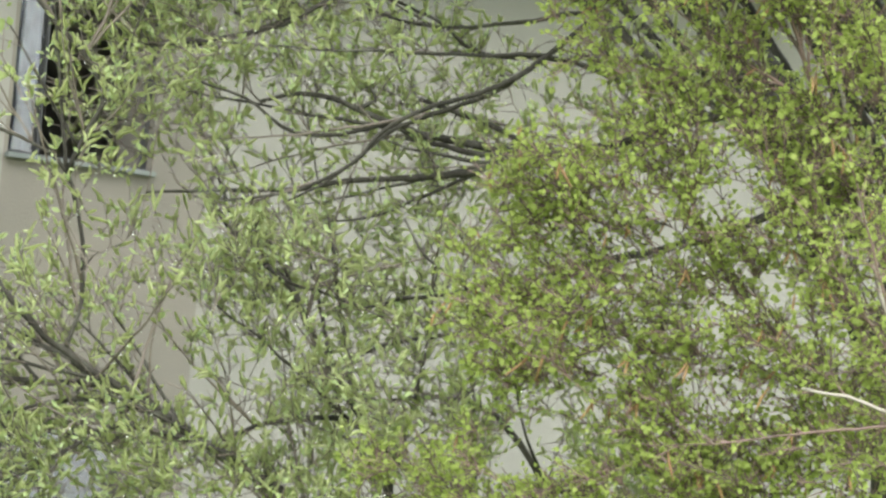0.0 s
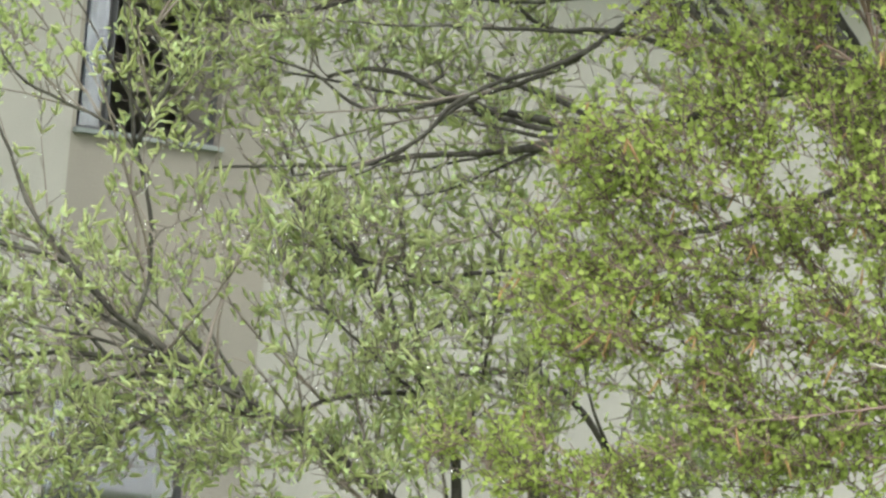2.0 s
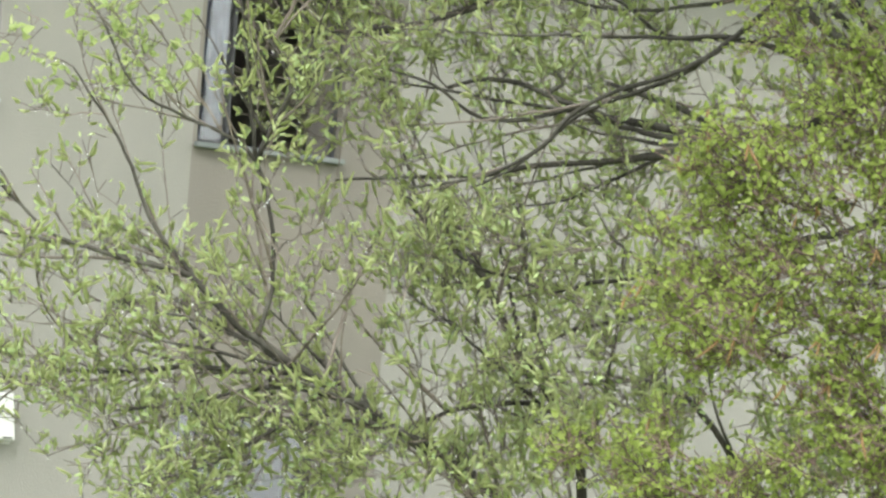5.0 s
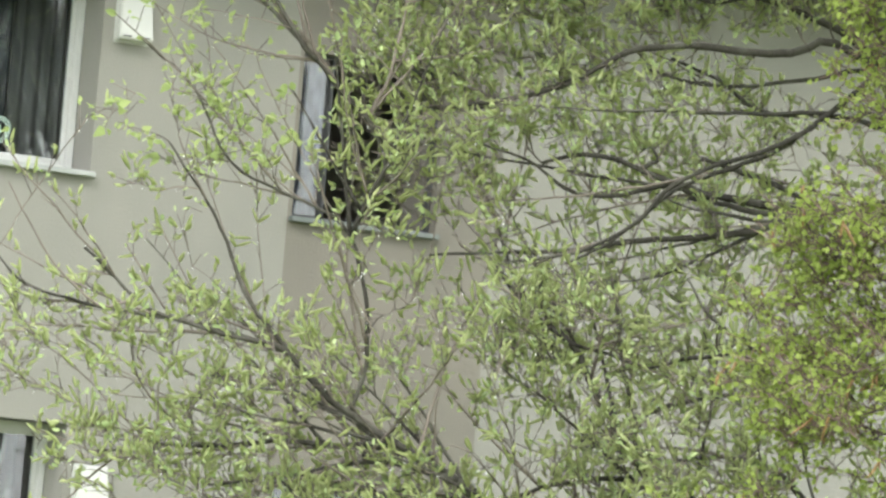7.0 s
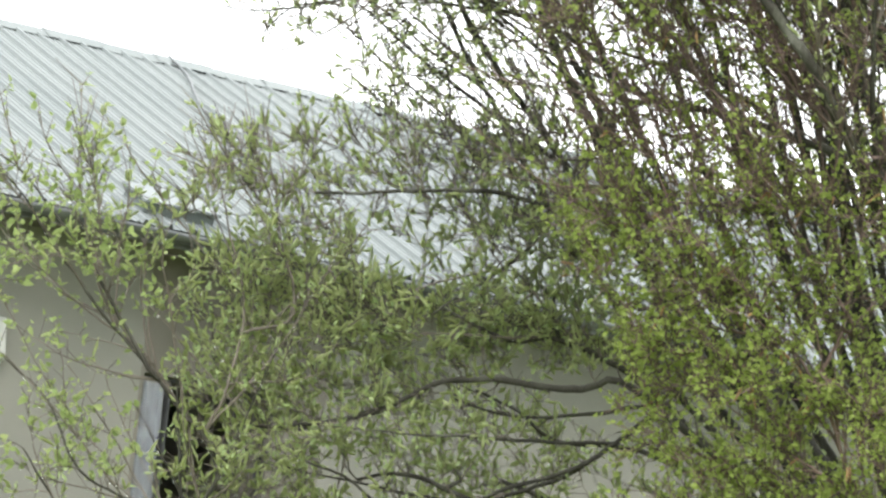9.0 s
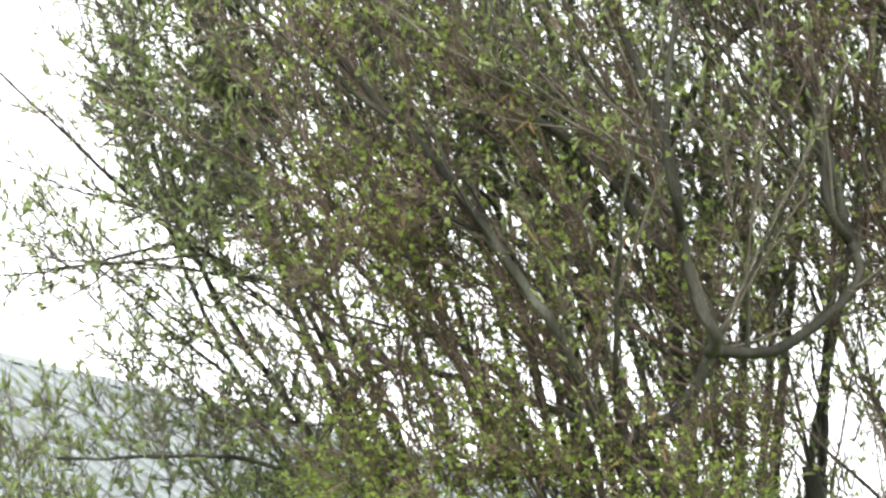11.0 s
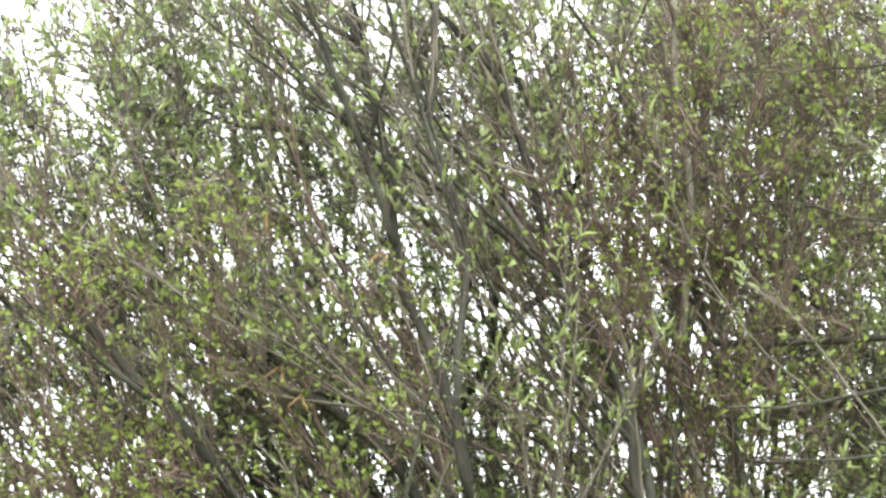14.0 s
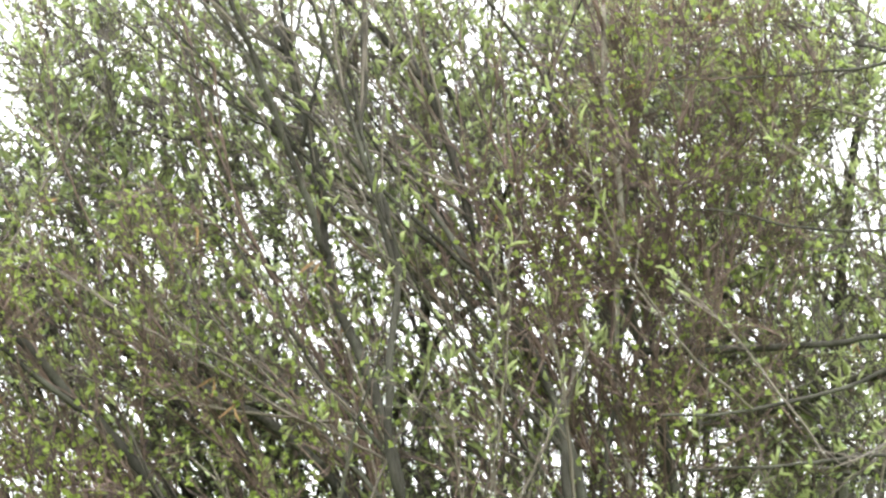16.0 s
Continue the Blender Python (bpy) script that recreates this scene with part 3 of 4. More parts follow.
limb(goat, 0.007, 0.003, (-1.36, 19.84, 6.26), (-1.63, 19.78, 6.44), (-1.84, 19.69, 6.71))
limb(goat, 0.007, 0.003, (-1.12, 19.84, 6.32), (-1.35, 19.87, 6.11), (-1.66, 19.88, 5.96), (-1.94, 19.86, 5.95))
limb(goat, 0.038, 0.022, (1.21, 18.30, 5.81), (1.05, 18.30, 6.00), (0.92, 18.30, 6.16), (0.66, 18.30, 6.48), (0.40, 18.30, 6.75), (0.21, 18.30, 6.91), (-0.05, 18.30, 7.15), (-0.27, 18.30, 7.33))
limb(goat, 0.036, 0.02, (1.99, 18.40, 5.92), (1.85, 18.40, 6.20), (1.63, 18.40, 6.42), (1.40, 18.40, 6.69), (1.12, 18.40, 6.90), (0.81, 18.40, 7.04), (0.53, 18.40, 7.22))
limb(goat, 0.034, 0.016, (1.98, 18.20, 5.89), (1.84, 18.20, 6.14), (1.62, 18.20, 6.91), (1.49, 18.20, 7.20), (1.35, 18.20, 7.48), (1.21, 18.20, 8.08), (1.08, 18.20, 8.50), (0.98, 18.20, 8.74))
limb(goat, 0.022, 0.01, (1.68, 18.00, 6.57), (1.62, 18.00, 6.86), (1.61, 18.00, 7.27), (1.62, 18.00, 7.52), (1.53, 18.00, 7.87), (1.40, 18.00, 8.10), (1.39, 18.00, 8.47), (1.34, 18.00, 8.71))
limb(goat, 0.032, 0.016, (2.70, 18.50, 6.33), (2.62, 18.50, 6.62), (2.46, 18.50, 7.11), (2.26, 18.50, 7.46), (2.01, 18.50, 7.92), (1.80, 18.50, 8.49), (1.64, 18.50, 8.76))
limb(goat, 0.034, 0.018, (3.02, 19.90, 5.00), (3.22, 19.30, 5.70), (3.29, 18.60, 6.12), (3.10, 18.60, 6.64), (2.87, 18.60, 7.41), (2.65, 18.60, 8.00), (2.36, 18.60, 8.60), (2.25, 18.60, 8.87))
limb(goat, 0.026, 0.012, (2.50, 18.30, 6.64), (2.44, 18.30, 7.01), (2.27, 18.30, 7.37), (2.07, 18.30, 7.62), (1.81, 18.30, 7.91), (1.58, 18.30, 8.16))
limb(goat, 0.02, 0.006, (4.05, 17.80, 7.48), (3.77, 17.80, 7.26), (3.52, 17.80, 7.14), (3.17, 17.80, 7.02), (2.81, 17.80, 6.95))
limb(goat, 0.016, 0.005, (4.08, 17.80, 6.82), (3.86, 17.80, 6.89), (3.64, 17.80, 6.85), (3.31, 17.80, 6.78), (2.95, 17.80, 6.72))
limb(goat, 0.012, 0.004, (4.03, 17.80, 7.94), (3.74, 17.80, 7.94), (3.37, 17.80, 7.91), (3.11, 17.80, 7.95), (2.85, 17.80, 7.94))
limb(goat, 0.012, 0.004, (3.99, 17.80, 8.79), (3.59, 17.80, 8.71), (3.15, 17.80, 8.61), (2.68, 17.80, 8.54))
limb(goat, 0.034, 0.012, (1.81, 20.08, 6.80), (1.58, 20.00, 7.20), (1.30, 19.96, 7.41), (0.91, 19.95, 7.53), (0.46, 19.91, 7.69))
limb(goat, 0.028, 0.01, (2.01, 19.87, 7.87), (2.34, 19.73, 8.19), (2.23, 19.62, 8.54), (1.93, 19.49, 8.99), (1.75, 19.36, 9.38))
limb(goat, 0.026, 0.008, (0.80, 19.94, 6.80), (0.26, 19.87, 7.14), (-0.23, 19.81, 7.35), (-0.70, 19.63, 7.92), (-1.16, 19.53, 8.15))
limb(goat, 0.024, 0.008, (0.63, 20.09, 7.05), (0.07, 20.17, 6.77), (-0.48, 20.20, 6.62), (-0.96, 20.21, 6.52))
limb(goat, 0.02, 0.007, (0.20, 19.88, 7.46), (-0.40, 19.70, 8.04), (-0.81, 19.59, 8.35), (-1.27, 19.47, 8.61))
limb(goat, 0.02, 0.007, (1.34, 19.73, 8.46), (0.91, 19.69, 8.66), (0.46, 19.69, 8.71), (0.05, 19.59, 8.98))
limb(goat, 0.02, 0.007, (2.49, 19.73, 6.66), (2.49, 19.66, 6.93), (2.25, 19.63, 7.18), (2.03, 19.62, 7.28))
limb(goat, 0.03, 0.01, (4.28, 19.01, 7.73), (3.97, 19.10, 7.65), (3.67, 19.21, 7.49), (3.28, 19.31, 7.40), (2.95, 19.36, 7.41))
limb(goat, 0.022, 0.008, (4.36, 19.26, 7.19), (3.93, 19.33, 7.27), (3.50, 19.43, 7.22), (3.18, 19.49, 7.20))
limb(goat, 0.018, 0.006, (4.10, 18.47, 9.06), (3.68, 18.58, 9.00), (3.21, 18.68, 8.96), (2.81, 18.76, 8.92))
limb(goat, 0.022, 0.008, (3.99, 19.20, 7.68), (3.75, 19.24, 7.71), (3.45, 19.22, 7.93), (3.01, 19.19, 8.25), (2.76, 19.12, 8.57))
limb(goat, 0.036, 0.014, (4.03, 19.65, 7.20), (3.93, 19.48, 7.83), (3.91, 19.27, 8.47), (3.88, 19.01, 9.20), (3.75, 18.78, 9.81))
limb(small, 0.038, 0.024, (-0.50, 20.19, 1.78), (-0.89, 20.18, 1.99), (-1.23, 20.16, 2.18), (-1.47, 20.14, 2.31))
limb(small, 0.022, 0.006, (-1.47, 19.94, 2.31), (-1.79, 19.90, 2.49), (-2.08, 19.86, 2.73), (-2.35, 19.83, 2.78), (-2.73, 19.78, 2.88), (-3.04, 19.72, 3.13))
limb(small, 0.02, 0.006, (-1.49, 20.24, 2.32), (-1.81, 20.21, 2.31), (-2.13, 20.18, 2.30), (-2.61, 20.12, 2.24), (-3.01, 20.07, 2.18))
limb(small, 0.018, 0.005, (-1.57, 20.03, 2.33), (-1.89, 19.99, 2.56), (-2.12, 19.96, 2.79), (-2.30, 19.93, 3.00), (-2.43, 19.89, 3.30), (-2.70, 19.82, 3.68))
limb(small, 0.015, 0.004, (-2.10, 20.06, 2.74), (-2.51, 20.01, 2.83), (-3.00, 19.94, 2.88), (-3.35, 19.88, 2.96), (-3.58, 19.82, 3.21))
limb(small, 0.008, 0.003, (-2.97, 19.74, 2.87), (-3.17, 19.70, 3.04), (-3.31, 19.66, 3.24), (-3.41, 19.63, 3.42))
limb(small, 0.013, 0.004, (-1.80, 19.86, 3.29), (-2.14, 19.81, 3.48), (-2.33, 19.78, 3.55), (-2.44, 19.75, 3.66), (-2.60, 19.70, 3.94), (-2.85, 19.65, 4.13))
limb(small, 0.015, 0.004, (-1.68, 19.83, 3.70), (-2.02, 19.75, 4.10), (-2.36, 19.67, 4.44), (-2.65, 19.59, 4.75), (-2.86, 19.52, 5.01), (-3.11, 19.45, 5.18))
limb(small, 0.008, 0.003, (-2.29, 19.69, 4.39), (-2.44, 19.62, 4.70), (-2.44, 19.58, 4.97), (-2.52, 19.53, 5.19))
limb(small, 0.03, 0.014, (-0.22, 20.49, 2.14), (-0.43, 20.48, 2.40), (-0.59, 20.47, 2.66), (-0.74, 20.45, 2.90), (-0.94, 20.43, 3.03), (-1.13, 20.41, 3.25))
limb(small, 0.012, 0.006, (-0.73, 20.25, 2.89), (-0.54, 20.26, 2.86), (-0.35, 20.27, 2.81), (-0.21, 20.27, 2.85))
limb(small, 0.012, 0.006, (0.13, 19.96, 2.91), (-0.01, 19.96, 3.00), (-0.12, 19.95, 3.10), (-0.20, 19.94, 3.22))
limb(small, 0.024, 0.01, (0.20, 20.30, 1.86), (-0.12, 20.30, 2.08), (-0.37, 20.29, 2.25), (-0.70, 20.28, 2.23), (-1.07, 20.27, 2.07))
limb(small, 0.026, 0.01, (0.73, 20.49, 1.82), (0.57, 20.49, 2.05), (0.42, 20.49, 2.26), (0.16, 20.49, 2.41), (-0.22, 20.49, 2.37))
limb(small, 0.018, 0.007, (-1.28, 20.05, 2.20), (-1.61, 20.03, 2.24), (-2.06, 19.99, 2.14), (-2.40, 19.95, 2.06))
limb(small, 0.018, 0.006, (-1.00, 19.97, 2.07), (-1.46, 19.94, 2.12), (-1.84, 19.91, 1.89), (-2.20, 19.88, 1.73))
limb(small, 0.016, 0.007, (0.76, 20.38, 2.09), (1.10, 20.36, 2.22), (1.37, 20.34, 2.32))
limb(small, 0.012, 0.004, (-2.08, 19.70, 4.16), (-2.34, 19.70, 4.53), (-2.59, 19.70, 4.84), (-2.86, 19.70, 5.12), (-3.13, 19.70, 5.28))
limb(small, 0.008, 0.003, (-2.41, 19.75, 4.62), (-2.43, 19.75, 4.92), (-2.50, 19.75, 5.16), (-2.58, 19.75, 5.36))
limb(small, 0.010, 0.003, (-1.62, 19.80, 4.55), (-1.74, 19.80, 4.91), (-1.86, 19.80, 5.24), (-2.14, 19.80, 5.35))
limb(small, 0.009, 0.003, (-1.35, 19.80, 4.55), (-1.48, 19.80, 4.94), (-1.61, 19.80, 5.29), (-1.74, 19.80, 5.62))
limb(birch, 0.0195, 0.008, (2.10, 18.86, 2.70), (1.87, 18.84, 3.29), (1.78, 18.81, 3.68), (1.67, 18.78, 4.03), (1.58, 18.74, 4.43))
limb(birch, 0.018, 0.007, (2.41, 18.86, 4.37), (2.27, 18.83, 4.70), (2.08, 18.73, 5.37), (1.89, 18.59, 6.12), (1.74, 18.52, 6.44), (1.61, 18.43, 6.82), (1.38, 18.32, 7.28))
limb(birch, 0.017, 0.005, (2.24, 18.63, 4.67), (1.67, 18.58, 5.29), (1.19, 18.53, 5.73), (0.96, 18.47, 6.05), (0.79, 18.42, 6.28), (0.47, 18.31, 6.76))
limb(birch, 0.018, 0.005, (1.95, 18.68, 6.16), (1.65, 18.57, 6.70), (1.29, 18.43, 7.29), (0.86, 18.25, 7.92), (0.67, 18.03, 8.56))
limb(birch, 0.0192, 0.006, (2.22, 18.46, 2.37), (2.04, 18.44, 2.43), (1.81, 18.42, 2.49), (1.62, 18.42, 2.51))
limb(birch, 0.014, 0.004, (2.13, 18.87, 2.34), (1.73, 18.90, 2.61), (1.40, 18.91, 2.89), (1.18, 18.91, 3.18), (1.02, 18.89, 3.47))
limb(birch, 0.012, 0.004, (2.09, 18.76, 2.69), (1.76, 18.77, 3.02), (1.53, 18.76, 3.38), (1.33, 18.76, 3.61))
limb(birch, 0.012, 0.004, (1.65, 18.81, 3.78), (1.30, 18.76, 4.43), (0.85, 18.76, 4.61), (0.52, 18.66, 5.23), (0.20, 18.56, 5.77))
limb(birch, 0.012, 0.004, (1.49, 18.78, 4.86), (1.18, 18.67, 5.54), (0.98, 18.57, 6.06), (0.74, 18.49, 6.43))
limb(birch, 0.012, 0.004, (1.54, 18.71, 4.63), (1.11, 18.64, 5.19), (0.71, 18.56, 5.69), (0.38, 18.49, 6.08), (0.10, 18.39, 6.47))
limb(birch, 0.01, 0.004, (1.11, 18.74, 5.21), (0.65, 18.76, 5.22), (0.37, 18.68, 5.67), (-0.01, 18.62, 5.97))
limb(birch, 0.012, 0.004, (1.54, 18.64, 6.05), (1.13, 18.52, 6.63), (0.65, 18.38, 7.20), (0.24, 18.24, 7.68), (-0.04, 18.09, 8.12))
limb(birch, 0.011, 0.004, (1.20, 18.59, 5.94), (0.65, 18.55, 6.22), (0.24, 18.42, 6.74), (-0.05, 18.29, 7.21), (-0.28, 18.23, 7.40))
limb(birch, 0.01, 0.004, (0.64, 18.45, 6.19), (0.15, 18.45, 6.25), (-0.22, 18.34, 6.66), (-0.47, 18.28, 6.85))
limb(slim, 0.03, 0.012, (3.05, 18.88, 5.97), (2.96, 18.79, 6.43), (2.72, 18.57, 7.35), (2.65, 18.33, 8.10), (2.54, 18.19, 8.54), (2.46, 18.03, 8.98))
limb(slim, 0.013, 0.004, (2.95, 18.69, 6.40), (2.48, 18.65, 6.82), (2.10, 18.57, 7.27), (1.82, 18.46, 7.73))
limb(slim, 0.013, 0.004, (2.73, 18.50, 7.24), (2.31, 18.39, 7.77), (2.14, 18.27, 8.17), (2.01, 18.09, 8.69))
limb(slim, 0.013, 0.004, (2.75, 18.64, 6.73), (2.42, 18.52, 7.31), (2.14, 18.44, 7.69), (1.95, 18.31, 8.12), (1.82, 18.17, 8.55))
limb(slim, 0.013, 0.004, (2.70, 18.52, 7.52), (2.88, 18.34, 7.98), (2.88, 18.19, 8.41), (2.97, 17.99, 8.88))
limb(slim, 0.012, 0.004, (2.91, 18.72, 6.71), (3.11, 18.54, 7.23), (3.15, 18.41, 7.63), (3.20, 18.23, 8.14))
limb(back, 0.16, 0.12, (2.9, 21.9, -0.05), (2.9, 21.9, 1.2), (2.85, 21.85, 2.4), name="trunk")
for k in range(36):
    f = k / 35
    turn = radians(-44 + 58 * f + rng.normal(0, 4))
    x0, length = 2.4 + 1.0 * f, 7.6 - 1.6 * abs(f - 0.6) + rng.normal(0, 0.5)
    y0 = 21.7 + rng.normal(0, 0.45)
    dx, dz = math.sin(turn), math.cos(turn)
    sway = rng.normal(0, 0.18, 3)
    limb(back, 0.034 + 0.016 * rng.random(), 0.007, (x0, y0, 3.2), (x0 + dx * length * 0.33 + sway[0], y0 - 0.1, 3.2 + dz * length * 0.3),
         (x0 + dx * length * 0.64 + sway[1], y0 - 0.3 + sway[2], 3.2 + dz * length * 0.66), (x0 + dx * length * 0.85, y0 - 0.5, 3.2 + length * (dz * 0.9 + 0.12)), name="stem")
branch_out(goat, 50, 1.2, 2.6, 0.017, 0.32, 0.016, 5.2)
branch_out(back, 50, 1.2, 2.6, 0.017, 0.36, 0.016, 5.2)
branch_out(goat, 170, 0.5, 1.5, 0.011, 0.45)
branch_out(small, 110, 0.4, 1.2, 0.010, 0.5, 0.007)
branch_out(small, 90, 0.3, 1.0, 0.006, 0.65, 0.004)
branch_out(birch, 110, 0.5, 1.3, 0.008, 0.4, 0.005)
branch_out(slim, 80, 0.5, 1.4, 0.008, 0.4, 0.005)
branch_out(back, 170, 0.6, 1.6, 0.011, 0.4)
branch_out(back, 150, 0.8, 1.9, 0.009, 0.48, 0.007, 4.5)
branch_out(goat, 150, 0.7, 1.7, 0.008, 0.5, 0.006, 4.8)
branch_out(birch, 70, 0.6, 1.4, 0.007, 0.42, 0.004, 4.8)
clump(small, 105, (-2.76, 19.89, 2.68), 0.89, 0.46)
clump(small, 42, (-2.62, 19.83, 3.69), 0.46, 0.40)
clump(small, 80, (-1.91, 19.99, 2.53), 0.70, 0.43)
clump(goat, 60, (-1.5, 20.1, 3.9), 0.45, 0.42)
clump(small, 55, (-1.45, 19.99, 3.17), 0.75, 0.51)
clump(small, 100, (-2.53, 19.93, 2.21), 0.81, 0.27)
clump(small, 50, (-0.84, 20.06, 2.72), 0.75, 0.51)
clump(small, 230, (-1.19, 20.06, 1.99), 0.86, 0.35)
clump(small, 240, (-0.26, 20.09, 2.17), 0.75, 0.43)
clump(small, 150, (-2.06, 19.99, 1.84), 0.54, 0.35)
clump(small, 45, (-2.67, 19.68, 4.81), 0.60, 0.45)
clump(small, 55, (-0.87, 20.04, 3.00), 0.32, 0.46)
clump(goat, 150, (-1.2, 20.31, 4.22), 0.78, 0.44)
clump(goat, 130, (-1.45, 20.26, 4.5), 0.66, 0.55)
clump(goat, 150, (-1.45, 20.24, 4.59), 0.71, 0.62)
clump(goat, 90, (-0.44, 20.36, 4.05), 0.82, 0.49)
clump(goat, 120, (-0.23, 20.45, 3.10), 0.82, 0.55)
clump(goat, 120, (-0.47, 20.12, 5.58), 0.74, 0.52)
clump(goat, 36, (-1.16, 20.01, 5.99), 0.62, 0.28)
clump(goat, 70, (-1.35, 20.11, 5.43), 0.74, 0.25)
clump(goat, 190, (0.06, 20.24, 4.94), 0.86, 0.55)
clump(goat, 190, (-0.47, 19.92, 6.54), 0.71, 0.62)
clump(goat, 150, (-0.22, 20.16, 5.39), 0.80, 0.49)
clump(goat, 270, (-0.70, 19.75, 7.16), 1.02, 0.71)
clump(goat, 170, (-1.06, 19.45, 8.08), 0.80, 0.62)
clump(goat, 190, (0.17, 19.37, 8.40), 0.92, 0.62)
clump(goat, 170, (1.16, 19.53, 7.82), 0.92, 0.80)
clump(goat, 170, (0.41, 19.22, 8.81), 0.82, 0.47)
clump(goat, 170, (1.68, 19.25, 8.55), 0.82, 0.69)
clump(goat, 170, (3.02, 19.00, 8.78), 0.82, 0.66)
clump(goat, 170, (3.65, 19.22, 7.84), 0.77, 0.71)
clump(goat, 160, (1.70, 18.90, 9.45), 1.92, 0.41)
clump(goat, 90, (0.98, 20.35, 3.98), 0.69, 0.41)
clump(birch, 330, (1.09, 18.88, 3.53), 0.84, 0.66)
clump(birch, 320, (1.43, 18.92, 2.64), 0.74, 0.64)
clump(birch, 150, (0.44, 18.96, 2.86), 0.48, 0.56)
clump(birch, 130, (0.28, 19.00, 2.01), 0.71, 0.33)
clump(birch, 260, (0.97, 18.58, 5.56), 0.74, 0.66)
clump(birch, 340, (1.02, 18.78, 4.37), 0.80, 0.66)
clump(birch, 230, (0.32, 18.49, 6.07), 0.63, 0.66)
clump(birch, 280, (0.65, 18.68, 5.11), 0.80, 0.60)
clump(birch, 190, (1.79, 18.58, 5.25), 0.80, 0.66)
clump(birch, 130, (0.27, 18.14, 7.35), 0.66, 0.57)
clump(birch, 190, (0.17, 18.43, 6.31), 0.68, 0.51)
clump(birch, 110, (1.50, 18.39, 6.22), 0.86, 0.37)
clump(birch, 80, (1.13, 18.22, 6.97), 0.68, 0.68)
clump(slim, 150, (2.43, 18.46, 7.50), 0.73, 0.97)
clump(slim, 170, (2.51, 18.35, 7.79), 0.68, 0.86)
clump(slim, 130, (3.21, 18.23, 7.84), 0.58, 0.92)
clump(slim, 60, (2.04, 19.34, 3.08), 0.16, 1.05)
clump(back, 77, (-0.78, 20.47, 8.56), 0.81, 0.62)
clump(goat, 66, (0.44, 19.39, 8.35), 0.77, 0.59)
clump(back, 88, (1.72, 20.32, 8.82), 0.81, 0.62)
clump(slim, 88, (2.69, 18.18, 8.22), 0.73, 0.56)
clump(back, 110, (-0.67, 20.75, 7.67), 0.81, 0.62)
clump(goat, 77, (0.55, 19.66, 7.49), 0.77, 0.59)
clump(back, 44, (1.83, 20.60, 7.92), 0.81, 0.62)
clump(slim, 55, (2.79, 18.44, 7.41), 0.73, 0.56)
clump(goat, 22, (0.65, 19.89, 6.63), 0.77, 0.59)
clump(back, 88, (1.94, 20.85, 7.02), 0.81, 0.62)
clump(slim, 132, (2.89, 18.66, 6.58), 0.73, 0.56)
clump(back, 66, (0.27, 20.28, 9.14), 0.72, 0.55)
clump(goat, 110, (1.32, 19.16, 8.86), 0.69, 0.52)
clump(back, 154, (2.51, 20.05, 9.33), 0.72, 0.55)
clump(goat, 187, (3.44, 18.84, 9.00), 0.69, 0.52)
clump(back, 66, (0.36, 20.55, 8.34), 0.72, 0.55)
clump(goat, 44, (1.41, 19.42, 8.10), 0.69, 0.52)
clump(back, 22, (2.61, 20.32, 8.53), 0.72, 0.55)
clump(goat, 66, (3.53, 19.10, 8.25), 0.69, 0.52)
clump(back, 88, (0.45, 20.79, 7.54), 0.72, 0.55)
clump(goat, 77, (1.50, 19.65, 7.33), 0.69, 0.52)
clump(back, 66, (2.70, 20.57, 7.72), 0.72, 0.55)
clump(goat, 121, (3.62, 19.33, 7.48), 0.69, 0.52)
clump(back, 66, (0.71, 20.92, 7.04), 0.81, 0.62)
clump(back, 132, (1.96, 20.81, 7.15), 0.81, 0.62)
clump(back, 132, (2.06, 21.02, 6.24), 0.81, 0.62)
clump(back, 143, (2.16, 21.18, 5.32), 0.81, 0.62)
clump(goat, 60, (-1.18, 20.19, 5.02), 0.71, 0.40)
clump(goat, 60, (-1.38, 20.32, 4.02), 0.77, 0.40)
clump(small, 120, (1.10, 20.07, 2.06), 0.70, 0.27)
clump(birch, 90, (1.34, 18.95, 2.05), 0.51, 0.23)
clump(birch, 80, (0.90, 18.97, 2.19), 0.64, 0.31)
clump(small, 60, (0.37, 20.07, 2.70), 0.54, 0.40)
clump(goat, 60, (0.32, 20.42, 3.52), 0.69, 0.36)
clump(goat, 80, (-0.76, 20.28, 4.62), 0.71, 0.26)
clump(goat, 60, (-0.05, 20.27, 4.74), 0.57, 0.23)
clump(goat, 45, (-1.60, 19.89, 6.41), 0.55, 0.40)
clump(goat, 80, (-0.26, 20.29, 4.64), 0.86, 0.28)
clump(goat, 50, (-1.35, 20.22, 4.82), 0.71, 0.37)
clump(slim, 110, (2.17, 18.94, 5.80), 0.44, 0.59)
clump(back, 110, (2.41, 21.16, 5.29), 0.65, 0.49)
clump(back, 160, (3.55, 19.84, 9.47), 0.87, 0.46)
clump(goat, 90, (-0.88, 19.43, 8.19), 0.68, 0.55)
clump(back, 130, (-0.23, 20.27, 9.16), 0.64, 0.58)
clump(slim, 80, (2.76, 18.01, 8.65), 0.65, 0.39)
clump(back, 32, (-0.78, 20.47, 8.56), 0.81, 0.62)
clump(back, 24, (0.47, 20.43, 8.70), 0.81, 0.62)
clump(goat, 40, (1.64, 19.28, 8.46), 0.77, 0.59)
clump(back, 40, (2.96, 20.14, 8.91), 0.81, 0.62)
clump(back, 72, (-0.67, 20.75, 7.67), 0.81, 0.62)
clump(back, 56, (0.58, 20.71, 7.80), 0.81, 0.62)
clump(goat, 16, (1.74, 19.55, 7.61), 0.77, 0.59)
clump(back, 32, (3.07, 20.42, 8.02), 0.81, 0.62)
